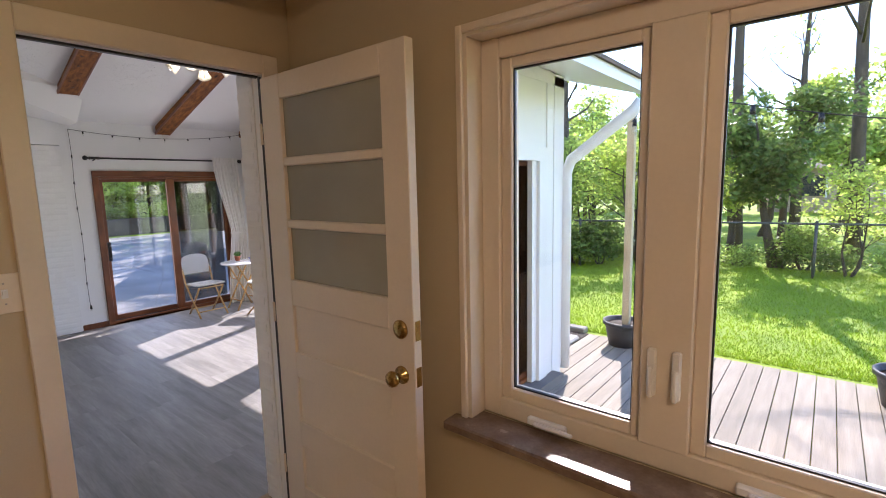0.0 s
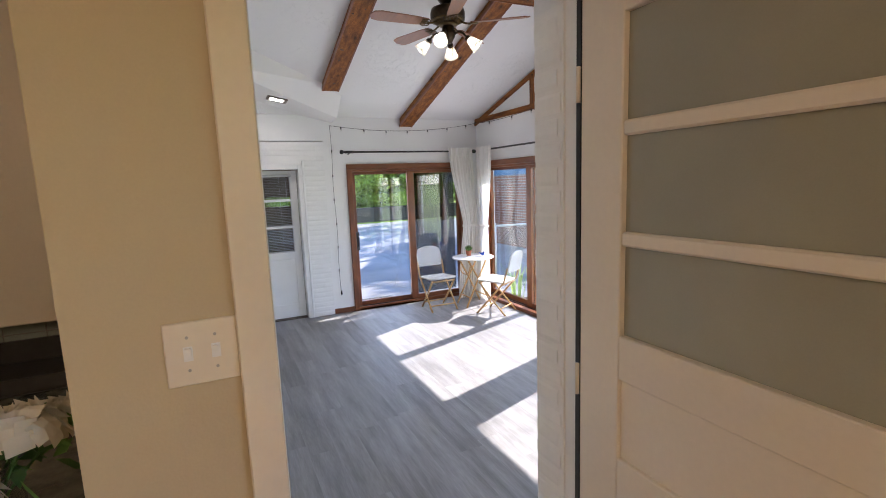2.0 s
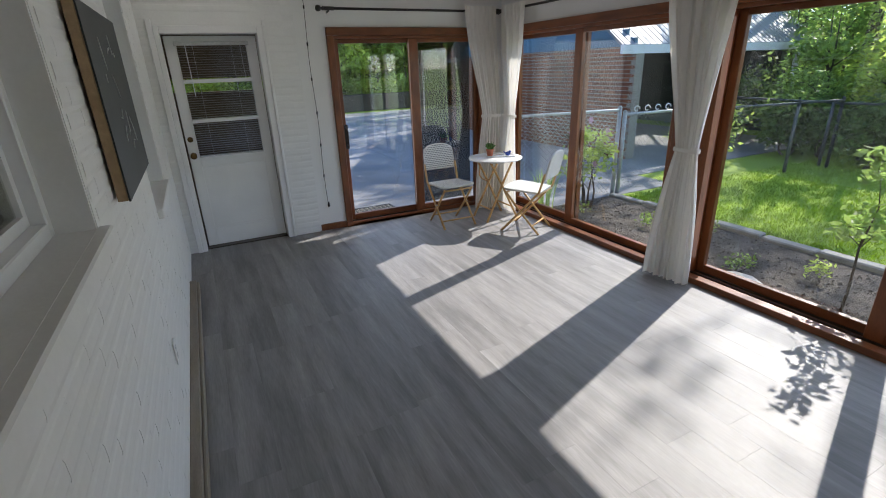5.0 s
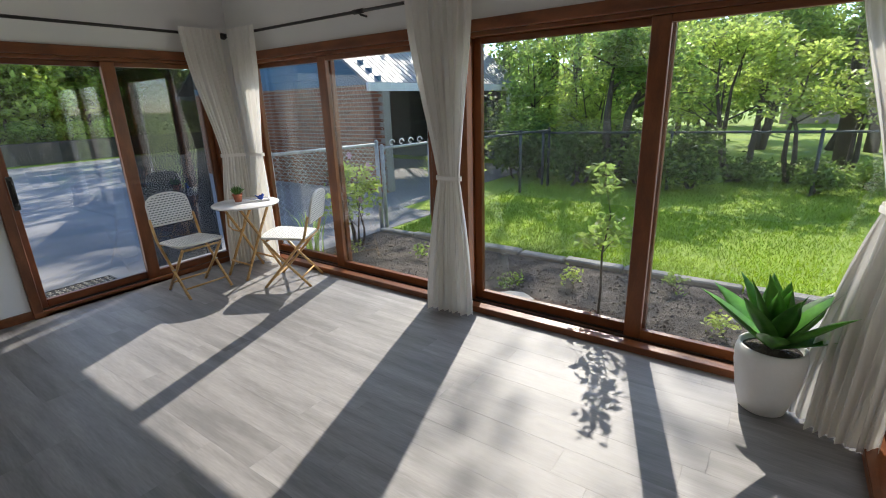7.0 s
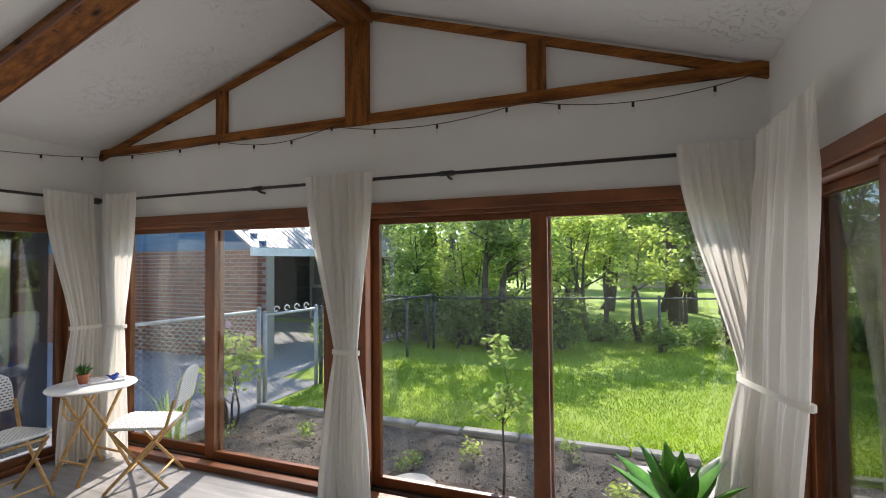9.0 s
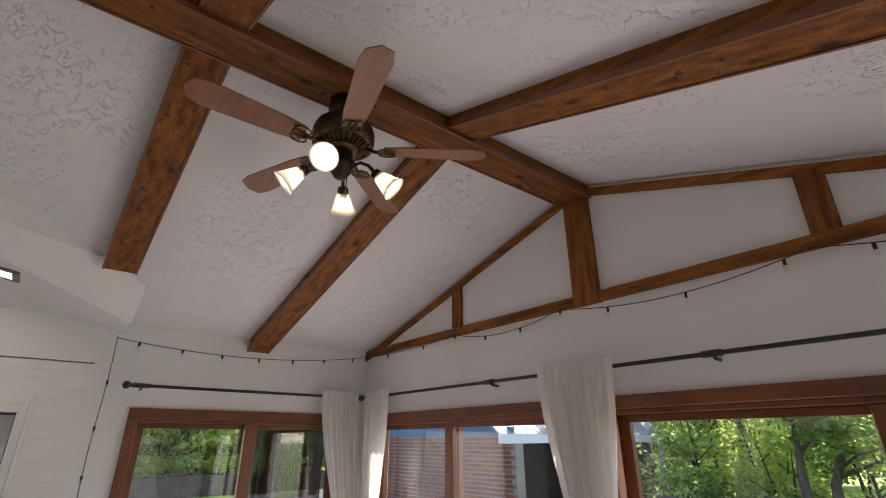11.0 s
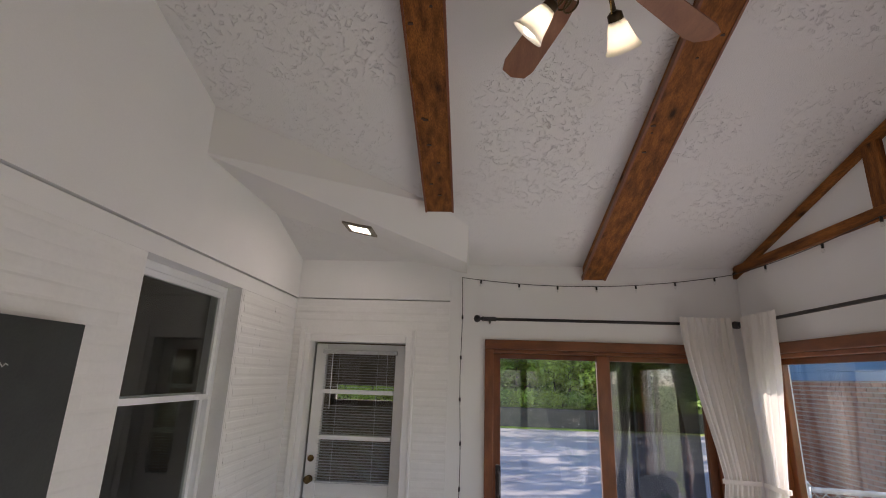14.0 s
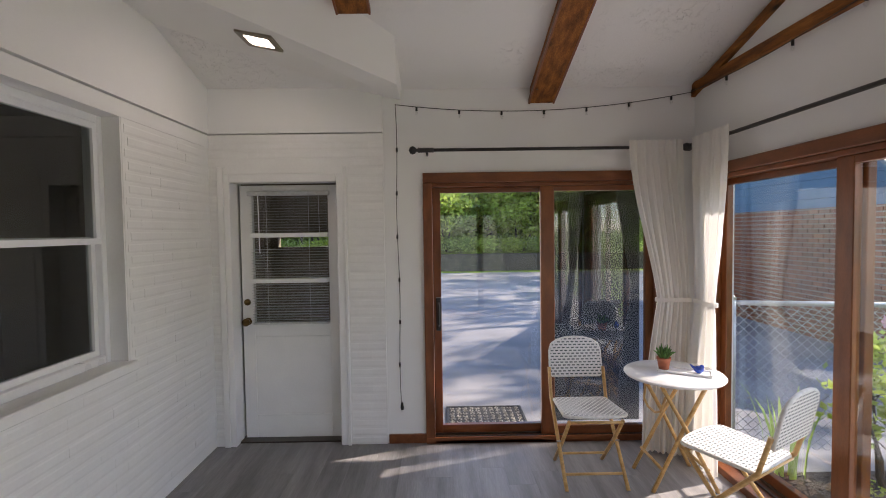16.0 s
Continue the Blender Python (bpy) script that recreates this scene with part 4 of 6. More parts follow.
for k in range(5):
    a = radians(-17 + 72 * k)
    m = Matrix.Rotation(a, 4, "Z")
    bm = bmesh.new()
    outline = [(0.2, -0.045), (0.3, -0.058), (0.62, -0.07), (0.68, -0.055), (0.705, 0.0), (0.68, 0.055), (0.62, 0.07), (0.3, 0.058), (0.2, 0.045)]
    tilt = Matrix.Rotation(radians(12), 4, "X")
    solid(bm, [m @ (tilt @ Vector((x, y, 0)) + Vector((0, 0, -0.235))) for x, y in outline], (0, 0, 0.007))
    bl = part("blade", bm, BLADE, fan)
    bm = bmesh.new()
    for s in (-1, 0, 1):
        pts = []
        for i in range(13):
            u = 2 * math.pi * i / 12
            pts.append(m @ (tilt @ Vector((0.215 + 0.04 * math.cos(u), s * 0.028 + 0.02 * math.sin(u), -0.006)) + Vector((0, 0, -0.235))))
        tube(bm, pts, 0.004, 6, False)
    tube(bm, [m @ Vector((0.1, 0, -0.215)), m @ Vector((0.15, 0, -0.235)), m @ Vector((0.2, 0, -0.245))], 0.009, 6)
    part("blade_bracket", bm, OLDBRASS, bl, "ornate brass bracket")
for k, (sx, sy, lit) in enumerate(((0.2, -0.18, True), (-0.12, -0.2, False), (-0.19, 0.12, False), (0.13, 0.19, True))):
    d = Vector((sx, sy, 0)).normalized()
    tip = Vector((d.x * 0.168, d.y * 0.168, -0.36))
    ar = part("lamp_arm", bars(([(d.x * 0.05, d.y * 0.05, -0.32), (d.x * 0.09, d.y * 0.09, -0.3), (d.x * 0.13, d.y * 0.13, -0.315), tuple(tip)], 0.009)), BRONZE, fan)
    axis = (d * 0.75 + Vector((0, 0, -0.66))).normalized()
    q = Matrix.Translation(tip) @ axis.to_track_quat("Z", "Y").to_matrix().to_4x4()
    part("socket", turned([(0.012, -0.02), (0.026, -0.01), (0.028, 0.02), (0.024, 0.026)], 16, q), BRONZE, ar)
    part("shade", turned([(0.027, 0.012), (0.034, 0.03), (0.042, 0.06), (0.052, 0.095), (0.064, 0.118), (0.061, 0.117), (0.05, 0.094), (0.04, 0.06), (0.03, 0.03)], 24, q), SHADE, fan, "cream glass bell shade")
    part("bulb", turned([(0.012, 0.02), (0.02, 0.05), (0.031, 0.085), (0.026, 0.108), (0.012, 0.118), (0.0, 0.12)], 16, q), BULB, fan, "lit bulb")

can = thing("recessed_light", Matrix.Translation((-6.57, 1.32, 2.8165)) @ Matrix.Rotation(radians(-11.5), 4, "X"), "lit square recessed light in the lowered ceiling", "ceiling light")
part("trim_ring", boxes((-0.11, 0.11, -0.11, -0.072, -0.014, 0.004), (-0.11, 0.11, 0.072, 0.11, -0.014, 0.004), (-0.11, -0.072, -0.072, 0.072, -0.014, 0.004), (0.072, 0.11, -0.072, 0.072, -0.014, 0.004), bevel=0.003), BASE, can)
part("diffuser", boxes((-0.072, 0.072, -0.072, 0.072, -0.008, 0.003)), PANEL, can, "lit white panel")

# ---- curtain rods and curtains ----
def rod(name_label, a, b, brackets, normal, finials):
    r = thing("curtain_rod", pose(0, 0, 0), name_label, "curtain rod", "curtain rods")
    part("bar", bars(([a, b], 0.0125), n=10), BLACK, r)
    n = Vector(normal)
    A, B = Vector(a), Vector(b)
    for t in brackets:
        p = A.lerp(B, t)
        d = (B - A).normalized()
        part("bracket", bars(([p, p - Vector((0, 0, 0.02)) - n * 0.03, p - Vector((0, 0, 0.025)) - n * 0.1], 0.009), ([p - d * 0.05, p + d * 0.05], 0.018)), BLACK, r)
    for e, o in ((A, -1), (B, 1)):
        if o in finials:
            d = (B - A).normalized() * o
            q = Matrix.Translation(e) @ d.to_track_quat("Z", "Y").to_matrix().to_4x4()
            part("finial", turned([(0.013, -0.01), (0.022, 0.0), (0.013, 0.012), (0.012, 0.02), (0.026, 0.032), (0.031, 0.05), (0.024, 0.068), (0.0, 0.078)], 14, q), BLACK, r)
    return r


rod("black iron curtain rod over the driveway door", (XL + 0.09, 2.24, 2.262), (XL + 0.09, 4.2, 2.262), (0.03, 0.97), (1, 0, 0), (-1, 1))
rod("long black iron curtain rod over the garden doors", (-7.2, Y1 - 0.09, 2.262), (-2.05, Y1 - 0.09, 2.262), (0.02, 0.352, 0.662, 0.985), (0, -1, 0), (-1,))


def curtain(p0, p1, q0, q1, r0, r1, label, tie=1.1, top=2.29, pleats=9, amp=0.03, seed=0):
    """A gathered curtain panel. p: its top edge, q: where it is tied, r: its hem; all as (x, y)."""
    c = thing("curtain", pose(0, 0, 0), label, "curtain", "curtains")
    rng = random.Random(seed)
    ph = [rng.uniform(0, 6.28) for _ in range(4)]
    nu, nv = pleats * 10, 46
    P = [[Vector(v) for v in e] for e in ((p0, p1), (q0, q1), (r0, r1))]
    vs = np.zeros(((nu + 1) * (nv + 1), 3))
    for j in range(nv + 1):
        z = top + (0.015 - top) * j / nv
        if z > tie:
            t = (top - z) / (top - tie)
            t = t * t * (2.2 - 1.2 * t)
            a, b = P[0][0].lerp(P[1][0], t), P[0][1].lerp(P[1][1], t)
        else:
            t = (tie - z) / tie
            t = 1 - (1 - t) ** 1.7
            a, b = P[1][0].lerp(P[2][0], t), P[1][1].lerp(P[2][1], t)
        d = b - a
        nrm = Vector((-d.y, d.x)).normalized()
        near = abs(z - tie)
        am = amp * (0.45 + 0.55 * min(near / 0.5, 1.0)) * (0.3 + 0.7 * min((top - z) / 0.3, 1.0))
        for i in range(nu + 1):
            u = i / nu
            w = u + 0.012 * math.sin(3 * z + ph[0] + 9 * u)
            off = am * (0.75 * math.sin(2 * math.pi * pleats * w + ph[1] + 0.9 * math.sin(1.6 * z + ph[2] + 5 * u)) + 0.6 * math.sin(2 * math.pi * pleats * 0.43 * w + ph[3] + z) + 0.25 * math.sin(2 * math.pi * pleats * 1.9 * w + ph[0] - 1.3 * z))
            if near < 0.03:
                off *= 0.8
            p = a + d * u + nrm * off
            vs[j * (nu + 1) + i] = (p.x, p.y, z)
    fs = np.array([(j * (nu + 1) + i, j * (nu + 1) + i + 1, (j + 1) * (nu + 1) + i + 1, (j + 1) * (nu + 1) + i) for j in range(nv) for i in range(nu)])
    o = from_arrays("panel", vs, fs, CLOTH, c)
    o.data.polygons.foreach_set("use_smooth", [True] * len(o.data.polygons))
    a, b = P[1]
    d = (b - a).normalized()
    nrm = Vector((-d.y, d.x)) * (amp * 0.95)
    ring = [a - d * 0.015, a + nrm, (a + b) / 2 + nrm * 1.15, b + nrm, b + d * 0.015, b - nrm, (a + b) / 2 - nrm * 1.15, a - nrm]
    bm = bmesh.new()
    lo = [bm.verts.new((p.x, p.y, tie - 0.015)) for p in ring]
    hi = [bm.verts.new((p.x, p.y, tie + 0.015)) for p in ring]
    for i in range(8):
        f = bm.faces.new((lo[i], lo[(i + 1) % 8], hi[(i + 1) % 8], hi[i]))
        f.smooth = True
    part("tie_band", bm, CLOTH, c)
    return c


WHITE = "sheer white curtain tied with a band"
curtain((XL + 0.13, 3.80), (XL + 0.13, 4.2), (XL + 0.2, 3.98), (XL + 0.24, 4.2), (XL + 0.22, 3.86), (XL + 0.34, 4.14), WHITE + " beside the driveway door", 1.13, 2.31, 8, 0.022, 1)
curtain((-7.12, Y1 - 0.13), (-6.68, Y1 - 0.13), (-7.06, Y1 - 0.13), (-6.82, Y1 - 0.13), (-7.08, Y1 - 0.22), (-6.68, Y1 - 0.2), WHITE + " behind the table", 1.13, 2.31, 8, 0.022, 2)
curtain((-4.89, Y1 - 0.13), (-4.33, Y1 - 0.13), (-4.645, Y1 - 0.14), (-4.45, Y1 - 0.14), (-4.69, Y1 - 0.25), (-4.31, Y1 - 0.22), WHITE + " between the garden doors", 1.04, 2.31, 9, 0.028, 3)
curtain((-2.42, Y1 - 0.13), (-2.0, Y1 - 0.13), (-2.15, Y1 - 0.18), (-2.04, Y1 - 0.47), (-2.36, Y1 - 0.3), (-2.05, Y1 - 0.52), WHITE + " beside the potted plant", 1.08, 2.31, 8, 0.02, 4)
curtain((-2.06, 4.15), (-2.05, 3.36), (-2.16, 4.1), (-2.02, 3.62), (-2.28, 3.93), (-2.02, 3.84), WHITE + " beside the deck door", 1.08, 2.31, 8, 0.026, 5)


# ---- string lights ----
def string_lights(points, drops, label):
    s = thing("string_light", pose(0, 0, 0), label, "string light", "string lights")
    part("cord", bars((points, 0.0028), n=5), WIRE, s)
    for p in drops:
        k = part("socket", bars(([p, Vector(p) - Vector((0, 0, 0.03))], 0.008), n=8), WIRE, s)
        part("bulb", turned([(0.006, 0), (0.011, -0.012), (0.008, -0.026), (0, -0.03)], 8, Matrix.Translation(Vector(p) - Vector((0, 0, 0.03)))), GLASS, k)
    return s


def along(a, b, sag, n):
    a, b = Vector(a), Vector(b)
    return [a.lerp(b, i / n) - Vector((0, 0, sag * 4 * (i / n) * (1 - i / n))) for i in range(n + 1)]


hook = (XL + 0.012, 2.06, 2.622)
down = [Vector((XL + 0.03 + 0.004 * math.sin(i), 2.062 + 0.006 * math.sin(i * 0.9) + 0.0006 * i, 2.622 - i * 0.165)) for i in range(15)]
string_lights(down, down[2::2] + [down[14]], "black string lights hanging down the white wall")
across = along(hook, (XL + 0.02, 4.33, 2.69), 0.09, 28)
string_lights(across, across[2:-1:4], "black string lights strung over the driveway door")
gable = along((XL + 0.03, Y1 - 0.045, 2.69), (-5.82, Y1 - 0.05, 2.69), 0.03, 10) + along((-5.82, Y1 - 0.05, 2.69), (RIDGE - 0.1, Y1 - 0.05, 2.69), 0.075, 12) + along((RIDGE - 0.1, Y1 - 0.05, 2.69), (-3.27, Y1 - 0.05, 2.69), 0.08, 12) + along((-3.27, Y1 - 0.05, 2.69), (-2.0, Y1 - 0.05, 2.68), 0.08, 12)
string_lights(gable, gable[3::4], "black string lights strung along the gable truss")
plug = thing("light_plug", pose(XL + 0.034, 2.075, 0.31), "black plug at the end of the string lights", "plug")
part("body", bars(([(0, 0, 0.02), (0, 0.003, -0.035)], [0.009, 0.012])), WIRE, plug)


# ---- bistro set ----
def cane_plate(name, w0, w1, length, parent, m, round_top, thick=0.022):
    """A woven panel: rounded outline, slightly curved, with a pale bound edge."""
    pts = []
    for i in range(9):
        a = math.pi * i / 8
        pts.append((w1 / 2 * math.cos(a), length - round_top + round_top * math.sin(a) ** 0.8))
    pts += [(-w0 / 2, 0.012), (-w0 / 2 + 0.012, 0), (w0 / 2 - 0.012, 0), (w0 / 2, 0.012)]
    bm = bmesh.new()
    uv = bm.loops.layers.uv.new("UVMap")
    lo = [bm.verts.new(m @ Vector((x, y, 0))) for x, y in pts]
    hi = [bm.verts.new(m @ Vector((x, y, thick))) for x, y in pts]
    flat = {}
    for v, p in zip(lo + hi, pts + pts):
        flat[v] = p
    fs = [bm.faces.new(lo[::-1]), bm.faces.new(hi)]
    for f in fs:
        for lp in f.loops:
            lp[uv].uv = flat[lp.vert]
    for i in range(len(pts)):
        j = (i + 1) % len(pts)
        f = bm.faces.new((lo[i], lo[j], hi[j], hi[i]))
        for lp in f.loops:
            lp[uv].uv = (flat[lp.vert][0] + flat[lp.vert][1], 0.02 if lp.vert in hi else 0.0)
    o = part(name, bm, CANE, parent, "black and white woven cane")
    rim = [m @ Vector((x, y, thick / 2)) for x, y in pts]
    part("edge", bars((rim + [rim[0]], thick * 0.52), n=8), CANE_EDGE, o)
    return o


def bistro_chair(m, label):
    """x to its side, +y is the front."""
    c = thing("bistro_chair", m, label, "chair", "bistro chairs")
    cane_plate("seat", 0.36, 0.4, 0.4, c, pose(0, -0.2, 0.44, 3, 0, 0), 0.05)
    cane_plate("backrest", 0.37, 0.36, 0.27, c, pose(0, -0.262, 0.6, 102, 0, 0), 0.09)
    for s in (-1, 1):
        x = s * 0.195
        part("back_leg", bars(([(x, -0.272, 0.66), (x, -0.215, 0.46), (x, -0.02, 0.24), (x, 0.2, 0.0)], 0.0125)), BAMBOO, c)
        x = s * 0.17
        part("front_leg", bars(([(x, 0.17, 0.435), (x, 0.0, 0.235), (x, -0.22, 0.0)], 0.0125)), BAMBOO, c)
        part("pivot", bars(([(s * 0.155, 0.005, 0.238), (s * 0.21, 0.005, 0.238)], 0.006)), STEEL, c)
    part("front_stretcher", bars(([(-0.195, 0.13, 0.077), (0.195, 0.13, 0.077)], 0.009)), BAMBOO, c)
    part("back_stretcher", bars(([(-0.17, -0.14, 0.085), (0.17, -0.14, 0.085)], 0.009)), BAMBOO, c)
    part("seat_rail", bars(([(-0.17, 0.16, 0.425), (0.17, 0.16, 0.425)], 0.01)), BAMBOO, c)
    part("seat_rail", bars(([(-0.195, -0.2, 0.43), (0.195, -0.2, 0.43)], 0.01)), BAMBOO, c)
    return c


bistro_chair(pose(-6.79, 3.36, 0, 0, 0, -90), "folding bistro chair with woven seat and back facing the room")
bistro_chair(pose(-6.19, 3.96, 0, 0, 0, 121), "folding bistro chair with woven seat turned to the table")
tb = thing("bistro_table", pose(-6.72, 3.9, 0), "small round white bistro table with bamboo-look legs", "table")
part("tabletop", turned([(0.0, 0.69), (0.27, 0.69), (0.3, 0.694), (0.307, 0.703), (0.3, 0.712), (0.0, 0.714)], 48), TABLE, tb)
for s in (-1, 1):
    part("leg", bars(([(0.15 * s, -0.16, 0.69), (0.16 * s, 0.0, 0.4), (0.17 * s, 0.2, 0.0)], 0.013)), BAMBOO, tb)
    part("leg", bars(([(0.13 * s, 0.16, 0.69), (0.14 * s, 0.0, 0.4), (0.15 * s, -0.2, 0.0)], 0.013)), BAMBOO, tb)
for y, z in ((0.14, 0.14), (-0.14, 0.14)):
    part("stretcher", bars(([(-0.165, y, z), (0.165, y, z)], 0.01)), BAMBOO, tb)
part("curved_brace", bars(([(-0.145, -0.12, 0.6), (-0.12, -0.14, 0.5), (-0.05, -0.145, 0.47), (0.05, -0.145, 0.47), (0.12, -0.14, 0.5), (0.145, -0.12, 0.6)], 0.008)), BAMBOO, tb)
tray = thing("serving_tray", pose(-6.7, 3.96, 0.714, 0, 0, 62), "slim white tray on the bistro table", "tray")
part("base", boxes((-0.16, 0.16, -0.06, 0.06, 0, 0.008), bevel=0.003), TABLE, tray)
part("rim", boxes((-0.16, 0.16, -0.06, -0.052, 0.008, 0.016), (-0.16, 0.16, 0.052, 0.06, 0.008, 0.016), (-0.16, -0.152, -0.052, 0.052, 0.008, 0.016), (0.152, 0.16, -0.052, 0.052, 0.008, 0.016)), TABLE, tray)
sp = thing("potted_succulent", pose(-6.77, 3.86, 0.722), "small terracotta pot with green succulent on the tray", "potted plant")
part("pot", turned([(0.03, 0), (0.036, 0.03), (0.041, 0.06), (0.045, 0.062), (0.045, 0.078), (0.038, 0.078), (0.034, 0.066), (0.0, 0.064)], 20), TERRA, sp)
rng = random.Random(8)
bm = bmesh.new()
for i in range(46):
    a, t = rng.random() * 6.28, rng.random()
    r = 0.03 + 0.05 * t
    p = Vector((math.cos(a) * 0.02, math.sin(a) * 0.02, 0.07))
    e = Vector((math.cos(a) * r, math.sin(a) * r, 0.1 + 0.06 * (1 - t) * rng.random() + 0.015))
    tube(bm, [p, (p + e) / 2 + Vector((0, 0, 0.012)), e], [0.003, 0.007, 0.001], 5)
part("leaves", bm, HERB, sp)
bird = thing("bird_figurine", pose(-6.66, 4.03, 0.722, 0, 0, 20), "cobalt blue ceramic bird on the tray", "figurine")
bm = bmesh.new()
lathe(bm, [(0.0, -0.035), (0.012, -0.028), (0.024, -0.005), (0.024, 0.012), (0.012, 0.03), (0.0, 0.034)], 14, pose(0, 0, 0.024, 0, 80, 0))
lathe(bm, [(0.0, -0.016), (0.012, -0.008), (0.015, 0.004), (0.008, 0.014), (0, 0.016)], 12, pose(0.026, 0, 0.046))
tube(bm, [(-0.03, 0, 0.028), (-0.062, 0, 0.04)], [0.01, 0.004], 8)
part("body", bm, BLUE, bird)

# ---- agave in a white pot ----
ag = thing("potted_agave", pose(-2.46, 4.03, 0), "spiky green agave in a tall white ceramic pot", "potted plant")
part("pot", turned([(0.09, 0), (0.105, 0.01), (0.135, 0.12), (0.155, 0.25), (0.158, 0.32), (0.148, 0.362), (0.138, 0.365), (0.134, 0.352), (0.13, 0.335)], 36), POT, ag)
part("soil", turned([(0.0, 0.342), (0.08, 0.345), (0.132, 0.335), (0.13, 0.32)], 20), SOIL, ag)
rng = random.Random(12)
for i in range(17):
    a = i * 2.399 + rng.uniform(-0.15, 0.15)
    t = i / 16
    lift = radians(20 + 60 * t)
    ln = 0.47 - 0.17 * t + rng.uniform(-0.03, 0.03)
    w = 0.08 - 0.02 * t
    bm = bmesh.new()
    n = 9
    rows = []
    d, s = Vector((math.cos(a), math.sin(a), 0)), Vector((-math.sin(a), math.cos(a), 0))
    pos = Vector((0, 0, 0.345 + 0.03 * t)) + d * 0.015
    ang = lift
    for k in range(n + 1):
        u = k / n
        ww = w * (0.55 + 1.6 * u * (1 - u)) * (1 - u ** 3) + 0.0008
        nrm = (Vector((0, 0, 1)) * math.cos(ang) - d * math.sin(ang)).normalized()
        rows.append([bm.verts.new(pos - s * ww + nrm * ww * 0.5), bm.verts.new(pos - nrm * 0.005 * (1 - u)), bm.verts.new(pos + s * ww + nrm * ww * 0.5), bm.verts.new(pos + nrm * (0.006 * (1 - u)))])
        pos = pos + (d * math.cos(ang) + Vector((0, 0, 1)) * math.sin(ang)) * (ln / n)
        ang += radians(1.4) if u < 0.6 else -radians(2.5)
    for r0, r1 in zip(rows, rows[1:]):
        for k in range(4):
            f = bm.faces.new((r0[k], r0[(k + 1) % 4], r1[(k + 1) % 4], r1[k]))
            f.smooth = True
    bm.faces.new(rows[-1])
    part("leaf", bm, AGAVE, ag)

# ---- painting and wall plates ----
pic = thing("painting", pose(-4.595, Y0 + 0.012, 1.605), "large dark canvas painting with faint pale lines on the brick wall", "painting")
part("stretcher_frame", boxes((-0.443, 0.443, 0.0, 0.034, -0.33, 0.33), bevel=0.002), FRAMEWOOD, pic)
part("canvas", boxes((-0.445, 0.445, 0.0345, 0.04, -0.332, 0.332)), CANVAS, pic)
rng = random.Random(4)
for i in range(12):
    x, z = rng.uniform(-0.25, 0.25), rng.uniform(-0.22, 0.22)
    pts = [(x + 0.02 * k * math.cos(i), 0.041, z + 0.022 * k * math.sin(i * 1.7) + 0.004 * k * k * (0.5 - rng.random())) for k in range(5)]
    part("brush_line", bars((pts, 0.0022), n=5), CHALK, pic)
outlet = thing("wall_outlet", pose(-4.55, Y0, 0.42), "white wall outlet plate low on the brick wall", "outlet")
part("plate", boxes((-0.036, 0.036, 0.004, 0.011, -0.058, 0.058), bevel=0.002), W_TRIM, outlet)
for z in (-0.022, 0.022):
    part("socket", boxes((-0.014, 0.014, 0.011, 0.0125, z - 0.013, z + 0.013)), BLIND, outlet)


# ---- outdoors ----
GZ = -0.13
structure("ground", boxes((-400, 400, -400, 400, GZ - 0.5, GZ - 0.004)), LAWN, "mown green lawn", "lawn")
structure("driveway", boxes((-23.5, -7.62, -9.0, 4.4, GZ - 0.3, GZ + 0.006), (-23.5, -7.75, 4.4, 13.0, GZ - 0.3, GZ + 0.006), (-10, -7.0, 4.6, 7.4, GZ - 0.3, GZ + 0.002)), ASPHALT, "pale grey worn paved driveway", "driveway")
mat_ = thing("doormat", pose(-8.14, 2.8, GZ + 0.006), "dark rubber doormat with pale scroll pattern on the driveway", "doormat")
part("base", boxes((-0.22, 0.22, -0.37, 0.37, 0, 0.012), bevel=0.004), surface("mat_rubber", (0.02, 0.02, 0.02), (0.045, 0.042, 0.04), 0.8, 20), mat_)
part("rim", boxes((-0.22, 0.22, -0.37, -0.35, 0.0125, 0.018), (-0.22, 0.22, 0.35, 0.37, 0.0125, 0.018), (-0.22, -0.2, -0.35, 0.35, 0.0125, 0.018), (0.2, 0.22, -0.35, 0.35, 0.0125, 0.018)), surface("mat_rim", (0.02, 0.02, 0.02), (0.04, 0.04, 0.04), 0.7, 20), mat_)
rm = random.Random(5)
bm = bmesh.new()
for i in range(6):
    for j in range(11):
        cx, cy, a0 = -0.165 + i * 0.066, -0.315 + j * 0.063, rm.uniform(0, 6.28)
        tube(bm, [Vector((cx + 0.024 * (1 - k * 0.1) * math.cos(a0 + k), cy + 0.024 * (1 - k * 0.1) * math.sin(a0 + k), 0.014)) for k in range(6)], [0.006] * 6, 4)
part("scrollwork", bm, surface("mat_pattern", (0.26, 0.24, 0.2), (0.42, 0.39, 0.34), 0.8, 30), mat_, "pale scroll pattern")
structure("garden_bed", boxes((-7.0, -2.05, 4.57, 6.0, GZ - 0.1, GZ + 0.012)), SOIL, "dark mulch garden bed below the sliding doors", "garden bed")
rng = random.Random(21)
bm = bmesh.new()
